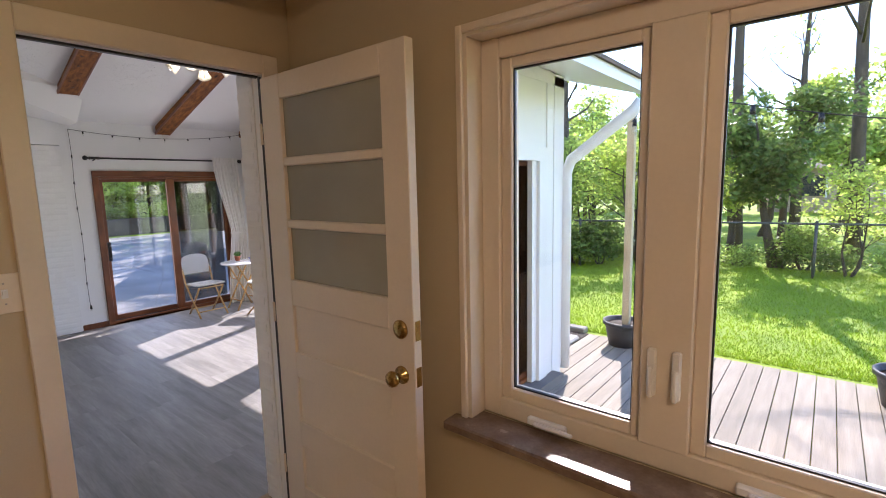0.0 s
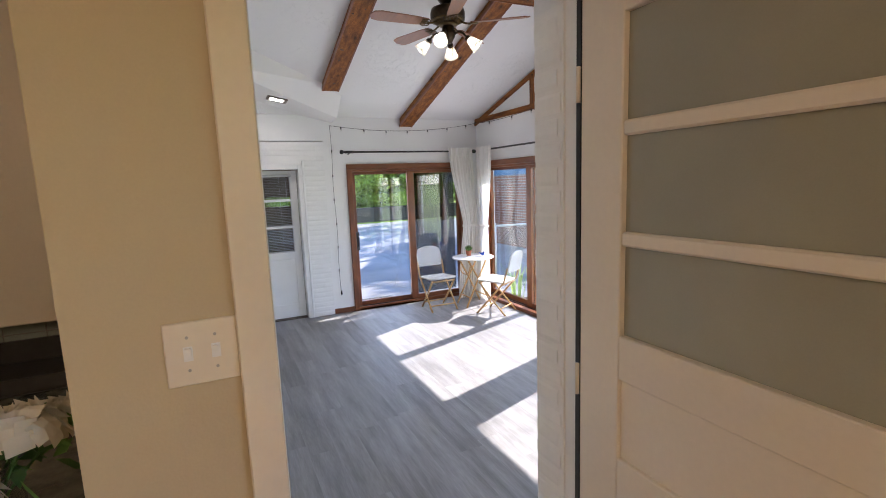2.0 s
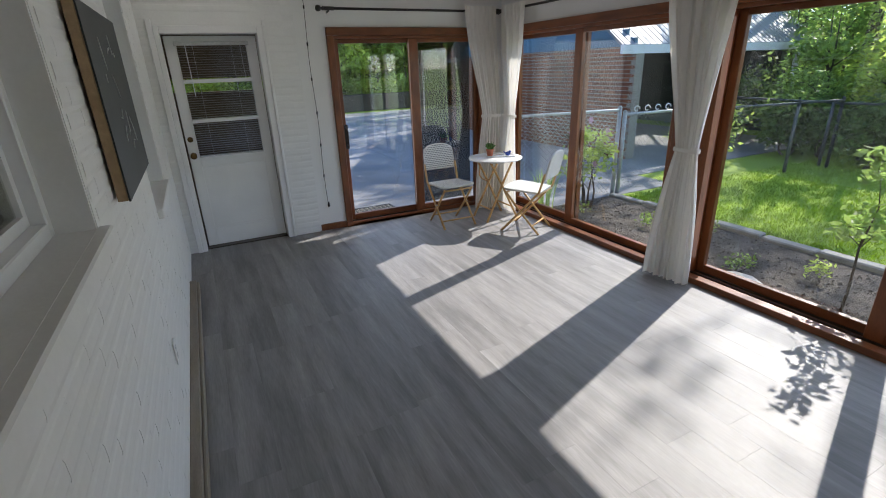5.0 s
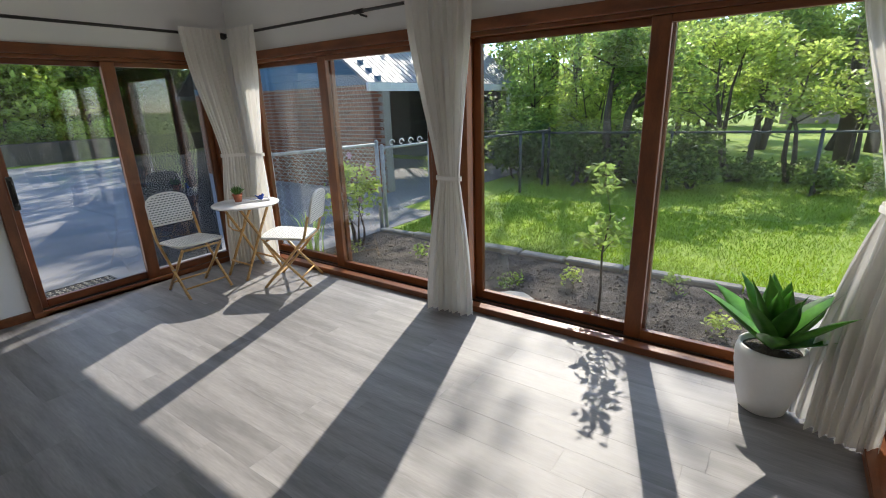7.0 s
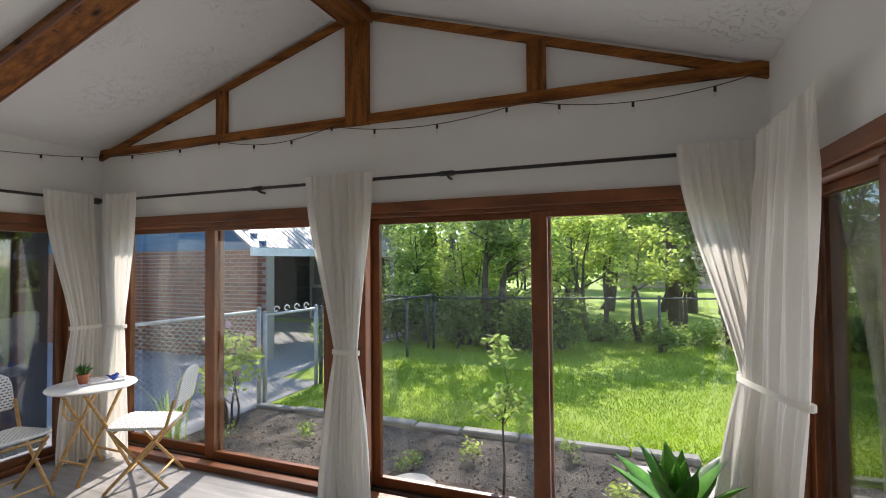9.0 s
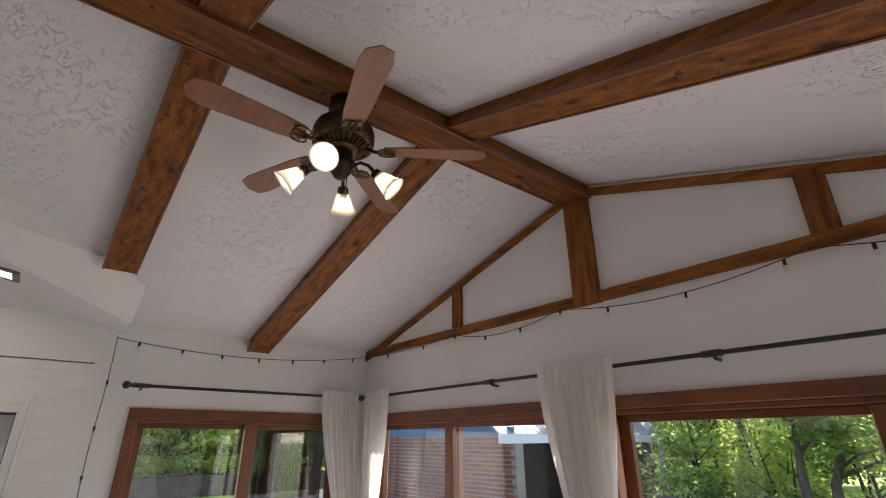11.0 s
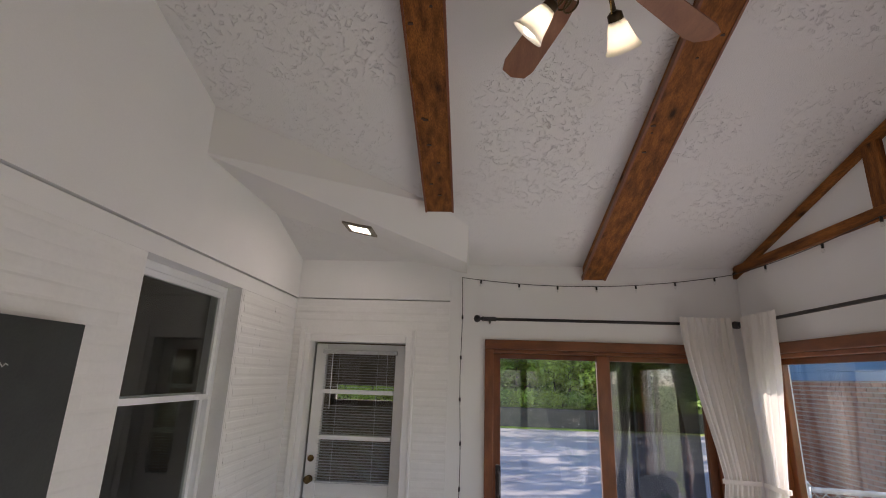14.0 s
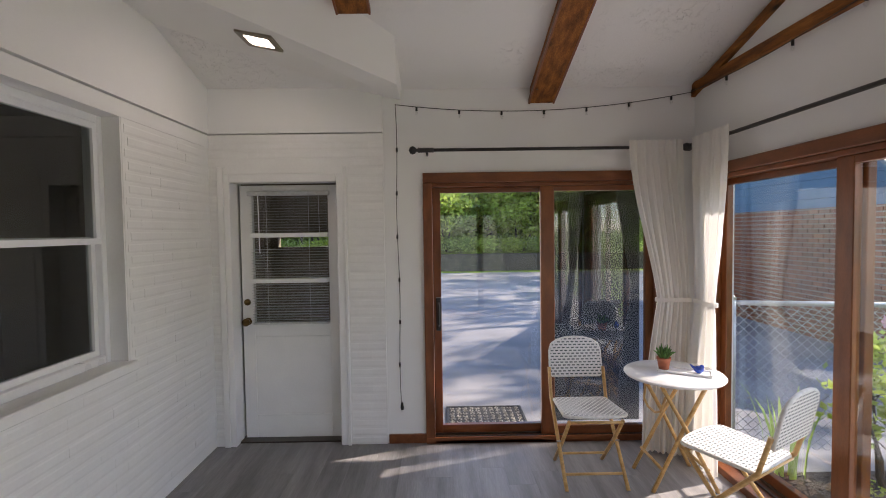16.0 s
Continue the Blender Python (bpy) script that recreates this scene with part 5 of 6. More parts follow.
for i in range(1500):
    x, y = rng.uniform(-6.95, -2.1), rng.uniform(4.6, 5.98)
    s = rng.uniform(0.008, 0.03)
    p = Vector((x, y, GZ + 0.014))
    a = Vector((rng.uniform(-1, 1), rng.uniform(-1, 1), rng.uniform(0, 0.4))) * s
    b = Vector((-a.y, a.x, 0)) * rng.uniform(0.3, 0.9)
    vs = [bm.verts.new(p + v) for v in (a, b, -a, -b)] + [bm.verts.new(p + Vector((0, 0, s * 0.6)))]
    for k in range(4):
        bm.faces.new((vs[k], vs[(k + 1) % 4], vs[4]))
tagged(part("mulch_chips", bm, surface("mulch_chips", (0.06, 0.045, 0.035), (0.2, 0.17, 0.14), 0.95, 20, island=True, vary=0.4)), "scattered bark mulch chips on the garden bed", "mulch", kind="stuff")
edging = thing("edging", pose(0, 0, 0), "low stone edging between garden bed and lawn", "edging", kind="structure")
x = -7.0
while x < -2.1:
    w = rng.uniform(0.45, 0.62)
    part("stone", boxes((x, x + w - 0.015, 6.0 + rng.uniform(-0.02, 0.02), 6.12, GZ - 0.05, GZ + 0.06 + rng.uniform(-0.01, 0.015)), bevel=0.014), STONE, edging)
    x += w
flag = thing("stepping_stone", pose(-4.3, 4.75, GZ + 0.012), "flat pale stepping stone in the mulch", "stone")
part("slab", turned([(0.0, 0), (0.2, 0.0), (0.21, 0.03), (0.19, 0.05), (0.0, 0.055)], 9), CONCRETE, flag)

# grass on the near lawn
gr = np.random.RandomState(2)
n = 90000
gx, gy = gr.uniform(-6.9, 5.0, n), 6.12 + gr.uniform(0, 1, n) ** 1.6 * 6.5
h, a = gr.uniform(0.014, 0.042, n), gr.uniform(0, 6.28, n)
w = gr.uniform(0.004, 0.008, n)
lean = gr.uniform(-0.03, 0.03, (n, 2))
vs = np.zeros((n, 3, 3))
vs[:, 0] = np.c_[gx - w * np.cos(a), gy - w * np.sin(a), np.full(n, GZ - 0.006)]
vs[:, 1] = np.c_[gx + w * np.cos(a), gy + w * np.sin(a), np.full(n, GZ - 0.006)]
vs[:, 2] = np.c_[gx + lean[:, 0], gy + lean[:, 1], GZ + h]
tagged(from_arrays("grass", vs.reshape(-1, 3), np.arange(n * 3).reshape(-1, 3), GRASS), "short green lawn grass", "grass", kind="stuff")


# ---- trees and shrubs ----
def leaf_cards(seed, centres, radii, count, size, squash=0.85):
    """Many small folded leaves scattered in clumps."""
    r = np.random.RandomState(seed)
    k = r.randint(0, len(centres), count)
    d = r.normal(size=(count, 3))
    d /= np.linalg.norm(d, axis=1)[:, None]
    rad = radii[k] * r.uniform(0.35, 1.0, count) ** 0.6
    c = centres[k] + d * rad[:, None] * (1, 1, squash)
    u = r.normal(size=(count, 3)) * (1, 1, 0.6)
    u /= np.linalg.norm(u, axis=1)[:, None]
    v = np.cross(u, r.normal(size=(count, 3)))
    v /= np.linalg.norm(v, axis=1)[:, None] + 1e-9
    s = size * r.uniform(0.6, 1.35, count)[:, None]
    vs = np.stack([c - u * s, c + v * s * 0.5, c + u * s, c - v * s * 0.5], 1)
    return vs.reshape(-1, 3), np.arange(count * 4).reshape(-1, 4)


def tree(name, x, y, height, spread, material, label, count=4000, size=0.07, stem=0.09, low=0.25, seed=0, stems=1, group="trees", category="tree", clump=0.34):
    """A tapered trunk that forks into limbs, with leaf clumps round the limb ends."""
    rng = random.Random(seed)
    t = thing(name, pose(x, y, GZ - 0.02), label, category, group)
    bm = bmesh.new()
    ends = []
    for k in range(stems):
        a = rng.uniform(0, 6.28)
        out = Vector((math.cos(a), math.sin(a), 0)) * (0.0 if stems == 1 else spread * 0.22)
        fork = height * (low + 0.12)
        base = out * 0.25
        p1 = base + Vector((out.x * 0.5 + rng.uniform(-0.05, 0.05) * fork, out.y * 0.5 + rng.uniform(-0.05, 0.05) * fork, fork * 0.5))
        p2 = out + Vector((0, 0, fork))
        top = out * 1.4 + Vector((rng.uniform(-0.12, 0.12), rng.uniform(-0.12, 0.12), 0.92)) * height * 0.95
        tube(bm, [base, p1, p2, p2.lerp(top, 0.5) + Vector((rng.uniform(-0.1, 0.1), rng.uniform(-0.1, 0.1), 0)), top], [stem * 1.25, stem, stem * 0.75, stem * 0.4, stem * 0.08], 8)
        ends.append(top)
        for j in range(9 if stems == 1 else 5):
            f = rng.uniform(0.0, 0.85)
            s = p2.lerp(top, f)
            b = rng.uniform(0, 6.28)
            rr = spread * rng.uniform(0.55, 1.0) * (1 - 0.55 * f)
            e = s + Vector((math.cos(b) * rr, math.sin(b) * rr, rng.uniform(0.12, 0.5) * rr + 0.1 * height * rng.random()))
            mid = s.lerp(e, 0.5) + Vector((0, 0, 0.08 * rr))
            tube(bm, [s, mid, e], [stem * 0.38 * (1 - 0.6 * f), stem * 0.22, stem * 0.06], 6)
            ends += [e, mid.lerp(e, 0.4)]
            for _ in range(2):
                g = mid + Vector((rng.uniform(-1, 1), rng.uniform(-1, 1), rng.uniform(0, 0.9))) * rr * 0.5
                tube(bm, [mid, g], [stem * 0.14, stem * 0.03], 5)
                ends.append(g)
    part("trunk", bm, BARK, t)
    if count:
        c = np.array([tuple(e) for e in ends])
        radii = np.array([spread * clump * rng.uniform(0.6, 1.25) for _ in ends])
        vs, fs = leaf_cards(seed, c, radii, count, size)
        vs[:, 2] = np.maximum(vs[:, 2], 0.03)
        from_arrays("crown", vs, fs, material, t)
    return t


def bare_tree(x, y, height, label, seed, stem, count, clump=0.03, size=0.06):
    """A tall trunk that forks into limbs, branches and fine twigs, with few new leaves."""
    rng = random.Random(seed)
    t = thing("tree", pose(x, y, GZ - 0.02), label, "tree", "trees")
    bm = bmesh.new()
    lean = Vector((rng.uniform(-0.05, 0.05), rng.uniform(-0.05, 0.05), 1.0))
    spine = [lean * height * f + Vector((rng.uniform(-0.012, 0.012), rng.uniform(-0.012, 0.012), 0)) * height * f for f in (0, 0.2, 0.4, 0.6, 0.8, 1.0)]
    spine[0] = Vector((0, 0, 0))
    tube(bm, spine, [stem * 1.3, stem, stem * 0.85, stem * 0.6, stem * 0.35, stem * 0.06], 8)
    tips = [spine[-1]]
    for i in range(11):
        f = rng.uniform(0.25, 0.92)
        k = min(int(f * 5), 4)
        a0 = spine[k].lerp(spine[k + 1], f * 5 - k)
        b = rng.uniform(0, 6.28)
        ln = height * rng.uniform(0.14, 0.3) * (1.2 - f * 0.7)
        d = Vector((math.cos(b), math.sin(b), rng.uniform(0.35, 1.1))).normalized()
        mid, end = a0 + d * ln * 0.5, a0 + d * ln + Vector((0, 0, ln * 0.2))
        r = stem * 0.42 * (1 - 0.6 * f)
        tube(bm, [a0, mid, end], [r, r * 0.6, r * 0.15], 6)
        tips.append(end)
        for j in range(5):
            s0 = mid.lerp(end, rng.uniform(-0.4, 0.9))
            e0 = s0 + Vector((rng.uniform(-1, 1), rng.uniform(-1, 1), rng.uniform(0.0, 1.0))) * ln * 0.38
            tube(bm, [s0, s0.lerp(e0, 0.5) + Vector((0, 0, ln * 0.03)), e0], [r * 0.3, r * 0.2, r * 0.06], 4, False)
            tips.append(e0)
            for _ in range(3):
                s1 = s0.lerp(e0, rng.uniform(0.3, 0.95))
                e1 = s1 + Vector((rng.uniform(-1, 1), rng.uniform(-1, 1), rng.uniform(-0.1, 1.0))) * ln * 0.2
                tube(bm, [s1, e1], [r * 0.12, r * 0.04], 3, False)
                tips.append(e1)
    part("trunk", bm, BARK, t)
    c = np.array([tuple(e) for e in tips])
    vs, fs = leaf_cards(seed, c, np.full(len(tips), height * clump), count, size)
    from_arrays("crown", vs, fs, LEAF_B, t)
    return t


DEC = "leafy green tree beyond the wire fence"
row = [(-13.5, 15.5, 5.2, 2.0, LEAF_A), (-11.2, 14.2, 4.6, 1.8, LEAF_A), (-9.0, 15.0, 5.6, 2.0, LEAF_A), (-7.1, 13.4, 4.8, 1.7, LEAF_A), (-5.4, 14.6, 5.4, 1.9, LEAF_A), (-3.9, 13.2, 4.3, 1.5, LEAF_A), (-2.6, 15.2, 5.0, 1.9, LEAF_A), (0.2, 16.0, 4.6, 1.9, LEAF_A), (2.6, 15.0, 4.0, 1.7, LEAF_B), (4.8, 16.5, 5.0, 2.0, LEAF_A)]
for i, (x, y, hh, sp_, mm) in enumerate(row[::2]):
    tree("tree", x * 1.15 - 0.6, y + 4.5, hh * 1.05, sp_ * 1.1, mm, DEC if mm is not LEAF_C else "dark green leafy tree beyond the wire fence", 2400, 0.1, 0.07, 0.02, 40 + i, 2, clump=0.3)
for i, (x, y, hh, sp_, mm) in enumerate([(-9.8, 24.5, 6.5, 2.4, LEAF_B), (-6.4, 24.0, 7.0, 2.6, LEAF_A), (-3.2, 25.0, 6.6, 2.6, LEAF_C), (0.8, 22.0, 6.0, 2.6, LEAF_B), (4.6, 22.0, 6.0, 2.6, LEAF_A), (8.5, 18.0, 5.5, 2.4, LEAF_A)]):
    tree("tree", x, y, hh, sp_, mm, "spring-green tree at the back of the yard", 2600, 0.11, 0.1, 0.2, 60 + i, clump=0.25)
tree("tree", -3.3, 12.3, 3.0, 1.5, LEAF_B, "small multi-stemmed pale green tree at the lawn edge", 3200, 0.055, 0.06, 0.2, 81, 3, clump=0.24)
tree("tree", -2.4, 12.6, 2.7, 1.0, LEAF_B, "slim pale green tree at the lawn edge", 1300, 0.055, 0.045, 0.25, 84, 2, clump=0.24)
tree("tree", -1.6, 12.9, 2.6, 1.0, LEAF_B, "slim pale green tree at the lawn edge", 1200, 0.055, 0.045, 0.25, 85, 2, clump=0.24)
tree("tree", -5.2, 10.7, 3.3, 1.15, LEAF_A, "bushy bright green tree at the lawn edge", 3000, 0.06, 0.09, 0.3, 82, 2, clump=0.28)
tree("tree", -0.55, 12.7, 4.0, 1.5, LEAF_C, "rounded dark green evergreen at the lawn edge", 7500, 0.065, 0.09, 0.2, 83, 2, clump=0.3)
# The last one, at x -8.6, is added to dapple the sunroom floor.
for i, (x, y, hh) in enumerate([(-1.55, 14.2, 11.0), (0.72, 14.4, 12.0), (-0.6, 19.0, 9.0), (-8.6, 17.5, 11.5)]):
    bare_tree(x, y, hh, "tall bare-trunked tree with sparse new leaves", 90 + i, 0.13, 420)
# Added where its crown breaks up the sun patches on the floor.
bare_tree(-6.6, 15.2, 12.0, "tall bare-trunked tree with sparse new leaves", 97, 0.13, 800, 0.03, 0.08)
SH = "low leafy shrub"
for i, (x, y, hh, sp_, mm) in enumerate([(-6.0, 10.6, 1.1, 0.7, LEAF_C), (-4.6, 10.9, 1.0, 0.7, LEAF_A), (-0.1, 12.6, 0.9, 0.6, LEAF_A), (0.6, 12.2, 2.3, 0.85, LEAF_B), (1.5, 12.5, 2.1, 0.9, LEAF_B), (2.4, 12.4, 1.5, 0.8, LEAF_B), (-2.0, 11.6, 0.4, 0.45, LEAF_A), (-7.6, 11.4, 1.6, 0.9, LEAF_A), (-9.0, 11.8, 1.6, 0.9, LEAF_C)]):
    tree("shrub", x, y, hh, sp_, mm, SH + (" with yellow-green new leaves at the lawn edge" if mm is LEAF_B else " along the wire fence"), 1800, 0.045, 0.025, 0.08, 110 + i, 3, "shrubs", "shrub", 0.42)
tree("shrub", -6.72, 5.35, 1.15, 0.34, LEAF_B, "flowering clematis shrub by the gate", 800, 0.035, 0.015, 0.1, 140, 4, "shrubs", "shrub", 0.35)
tree("shrub", -6.7, 7.6, 1.3, 0.5, LEAF_B, "yellow-green shrub beside the gate post", 1000, 0.04, 0.018, 0.1, 141, 3, "shrubs", "shrub", 0.4)
tree("shrub", -3.57, 4.82, 1.4, 0.24, LEAF_A, "thin rose bush close to the glass door", 260, 0.036, 0.01, 0.3, 142, 1, "shrubs", "shrub", 0.4)
for i in range(7):
    tree("shrub", -6.6 + 0.65 * i + 0.2 * (i % 2), 5.05 + 0.35 * (i % 3), 0.2, 0.14, LEAF_A if i % 2 else LEAF_B, "small green seedling in the mulch bed", 120, 0.02, 0.004, 0.1, 150 + i, 3, "shrubs", "shrub", 0.4)
bl = thing("iris_clump", pose(-7.0, 4.85, GZ), "clump of tall sword-shaped green leaves by the door", "plant")
rng = random.Random(31)
for i in range(22):
    a, r = rng.random() * 6.28, rng.uniform(0.02, 0.12)
    hgt, ln = rng.uniform(0.35, 0.65), rng.uniform(0.03, 0.2)
    p = Vector((math.cos(a) * r, math.sin(a) * r, 0))
    s = Vector((-math.sin(a), math.cos(a), 0))
    bm = bmesh.new()
    ctr = [p, p + Vector((math.cos(a) * ln * 0.2, math.sin(a) * ln * 0.2, hgt * 0.5)), p + Vector((math.cos(a) * ln * 0.6, math.sin(a) * ln * 0.6, hgt * 0.85)), p + Vector((math.cos(a) * ln, math.sin(a) * ln, hgt))]
    wd = [0.012, 0.014, 0.01, 0.001]
    prev = None
    for c, ww in zip(ctr, wd):
        cur = (bm.verts.new(c - s * ww), bm.verts.new(c + s * ww))
        if prev:
            bm.faces.new((prev[0], prev[1], cur[1], cur[0]))
        prev = cur
    part("leaf", bm, LEAF_A, bl)
for i in range(6):
    p = Vector((-6.72 + rng.uniform(-0.25, 0.25), 5.3 + rng.uniform(-0.2, 0.2), 0.75 + rng.uniform(-0.3, 0.25)))
    bm = bmesh.new()
    for k in range(6):
        a = k * math.pi / 3
        d, s = Vector((math.cos(a), 0.3, math.sin(a))), Vector((-math.sin(a), 0, math.cos(a)))
        bm.faces.new([bm.verts.new(p + v) for v in (Vector((0, 0, 0)), d * 0.03 + s * 0.014, d * 0.055, d * 0.03 - s * 0.014)])
    tagged(part("clematis_flower", bm, BLOOM), "pale pink clematis flower on the shrub", "flower", "clematis flowers")

for i, (x, y, hh, sp_, mm) in enumerate([(-9.3, 14.6, 3.8, 1.5, LEAF_A), (-7.6, 15.4, 4.4, 1.6, LEAF_B), (-6.2, 14.8, 3.6, 1.5, LEAF_A), (-4.4, 15.6, 4.2, 1.6, LEAF_B)]):
    tree("tree", x, y, hh, sp_, mm, "bushy young tree behind the wire fence", 1800, 0.075, 0.05, 0.02, 170 + i, 3, clump=0.3)
for i in range(8):
    tree("shrub", -7.4 + 0.5 * i, 11.0 + 0.2 * (i % 3), 0.95 + 0.15 * (i % 2), 0.6, LEAF_C, "dark dense shrub tangled behind the wire fence", 2600, 0.05, 0.02, 0.03, 300 + i, 4, "shrubs", "shrub", 0.5)
for i in range(8):
    tree("shrub", -4.0 + 0.9 * i, 12.3 + 0.1 * i, 0.3, 0.55, LEAF_C if i % 3 else LEAF_A, "low dark ground cover at the back of the lawn", 1100, 0.04, 0.012, 0.03, 320 + i, 4, "shrubs", "shrub", 0.5)
for i, (x, y, hh, sp_, mm) in enumerate([(-8.0, 13.0, 3.2, 1.2, LEAF_A), (-7.0, 13.9, 3.6, 1.3, LEAF_B), (-6.3, 12.4, 2.3, 1.0, LEAF_B), (-5.3, 14.6, 3.8, 1.4, LEAF_B), (-4.3, 15.4, 3.9, 1.4, LEAF_A)]):
    tree("tree", x, y, hh, sp_, mm, "bushy sunlit young tree behind the wire fence", 2300, 0.065, 0.05, 0.05, 360 + i, 3, clump=0.3)
for i, (x, y, hh, sp_, mm) in enumerate([(-4.8, 18.2, 4.4, 2.0, LEAF_A), (-3.2, 18.8, 4.6, 2.0, LEAF_B), (-1.6, 19.2, 4.2, 1.9, LEAF_A), (0.2, 19.0, 4.0, 1.9, LEAF_A), (2.2, 19.5, 4.0, 1.9, LEAF_B)]):
    tree("tree", x, y, hh, sp_, mm, "leafy green tree at the far side of the field", 2600, 0.09, 0.08, 0.2, 370 + i, 2, clump=0.36)
# hedge across the driveway
structure("bank", boxes((-120, -24.5, -60, 60, GZ - 0.3, GZ + 0.72)), LAWN, "raised green bank behind the low wall", "bank")
for i in range(13):
    y = -9.0 + i * 1.7
    # Mostly yellow leaves: their paler colour stands in for sun the row lacks.
    mm = (LEAF_B, LEAF_B, LEAF_A, LEAF_B, LEAF_B)[i % 5]
    tree("tree", -26.4 - 0.9 * (i % 3), y, 4.4 + 0.8 * ((i * 7) % 3), 2.1, mm, "dense green hedge tree across the driveway, coloured as sunlit", 9000, 0.13, 0.08, 0.02, 200 + i, 3, "hedge trees", "tree", 0.46).location.z += 0.72
for i in range(16):
    tree("shrub", -24.95, -8.0 + i * 1.25, 0.5, 0.8, LEAF_B if i % 3 else LEAF_A, "low bright ground cover along the wall top", 1100, 0.07, 0.012, 0.05, 230 + i, 3, "shrubs", "shrub", 0.45).location.z += 0.72
structure("retaining_wall", boxes((-24.7, -24.4, -9.5, 16, GZ - 0.2, GZ + 0.75), bevel=0.03), surface("old_wall", (0.05, 0.045, 0.035), (0.1, 0.085, 0.065), 0.95, 3, fine=30, bump=0.5), "dark low wall under the hedge", "wall")
# Trees added behind the garage so their shadows streak the driveway.
for i, (x, y, hh) in enumerate([(-12.8, 16.2, 13.5), (-14.4, 17.4, 15.0), (-16.2, 15.8, 14.0), (-17.9, 17.2, 15.0), (-19.4, 15.6, 14.0), (-21.2, 16.8, 14.5), (-23.0, 15.5, 13.5), (-24.8, 17.5, 14.0), (-27.0, 16.5, 14.0)]):
    bare_tree(x, y, hh, "tall sparse tree placed to shade the driveway", 260 + i, 0.2, 1250, 0.024, 0.12)
# Slim trees added for further shadow streaks across the paving.
for i, (x, y, hh) in enumerate([(-8.4, 15.4, 9.0), (-21.0, 13.5, 9.5), (-22.3, 11.0, 8.5), (-10.9, 17.0, 11.0)]):
    bare_tree(x, y, hh, "tall slim tree placed to streak the driveway with shadow", 280 + i, 0.14, 900, 0.035, 0.1)

# woods that close the view
wr = np.random.RandomState(77)
for label, cx, cy, lx, ly, cnt in (("dense green woods behind the yard", -16.0, 31.0, 20.0, 4.0, 18000), ("dense green woods behind the driveway", -30.0, 4.0, 3.0, 30.0, 26000)):
    m_ = 260
    cs = np.c_[cx + wr.uniform(-lx / 2 * 1.3, lx / 2 * 1.3, m_), cy + wr.uniform(-ly / 2, ly / 2, m_), GZ + wr.uniform(0.2, 1.0, m_) ** 0.8 * 3.4]
    vs, fs = leaf_cards(78, cs, wr.uniform(0.7, 1.5, m_), cnt, 0.19)
    vs[:, 2] = np.maximum(vs[:, 2], GZ + 0.02)
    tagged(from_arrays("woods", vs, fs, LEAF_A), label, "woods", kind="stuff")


# ---- wire fence and gate ----
def fence_run(name, a, b, label, top=1.2, metal=None, category="fence"):
    metal = metal or GALV
    f = thing(name, pose(0, 0, GZ), label, category, "wire fence")
    A, B = Vector(a), Vector(b)
    ln = (B - A).length
    d = (B - A) / ln
    for k in range(int(ln / 2.2) + 2):
        p = A + d * min(k * 2.2, ln)
        part("post", bars(([(p.x, p.y, -0.02), (p.x, p.y, top + 0.03)], 0.028), ([(p.x, p.y, top + 0.03), (p.x, p.y, top + 0.06)], [0.034, 0.012])), metal, f)
    part("top_rail", bars(([(A.x, A.y, top), (B.x, B.y, top)], 0.02)), metal, f)
    vs, fs = [], []
    step, wd = 0.075, 0.003 if metal is GALV else 0.0006
    m = int((ln + top) / step)
    for k in range(m):
        s0 = k * step - top
        for sgn in (1, -1):
            u0, u1 = (s0, s0 + top) if sgn > 0 else (s0 + top, s0)
            z0, z1 = 0.03, top
            lo, hi = min(u0, u1), max(u0, u1)
            if hi <= 0 or lo >= ln:
                continue
            def zz(u):
                return z0 + (z1 - z0) * (u - u0) / (u1 - u0)
            c0, c1 = max(lo, 0), min(hi, ln)
            p, q = A + d * c0, A + d * c1
            base = len(vs)
            vs += [(p.x, p.y, zz(c0) - wd), (p.x, p.y, zz(c0) + wd), (q.x, q.y, zz(c1) + wd), (q.x, q.y, zz(c1) - wd)]
            fs.append((base, base + 1, base + 2, base + 3))
    o = from_arrays("mesh", np.array(vs), np.array(fs), metal, f)
    tagged(o, "diamond wire mesh")
    return f


fence_run("fence", (-7.42, 4.72), (-7.12, 6.2), "chain-link fence panel beside the sunroom", 1.18)
gate = fence_run("gate", (-7.08, 6.26), (-7.0, 7.24), "closed chain-link gate to the driveway", 1.12, category="gate")
gd = Vector((0.08, 0.98)).normalized()
bm = bmesh.new()
for k in range(4):
    c0 = Vector((-7.08, 6.26)) + gd * (0.2 + 0.19 * k)
    tube(bm, [Vector((c0.x + gd.x * 0.055 * math.cos(a * 0.3) * (1 - a * 0.03), c0.y + gd.y * 0.055 * math.cos(a * 0.3) * (1 - a * 0.03), 1.15 + 0.05 * math.sin(a * 0.3) * (1 - a * 0.03) + 0.03)) for a in range(19)], [0.008] * 19, 6)
part("scroll", bm, W_TRIM, gate, "white ornamental scroll along the top")
fence_run("fence", (-6.97, 7.32), (-6.4, 10.4), "chain-link fence along the side of the lawn", 1.1, WORN_WIRE)
fence_run("fence", (-6.4, 10.4), (6.0, 12.9), "chain-link fence at the back of the lawn", 1.05, WORN_WIRE)
fence_run("fence", (-8.7, 10.8), (-6.4, 10.4), "chain-link fence behind the driveway", 1.05, WORN_WIRE)

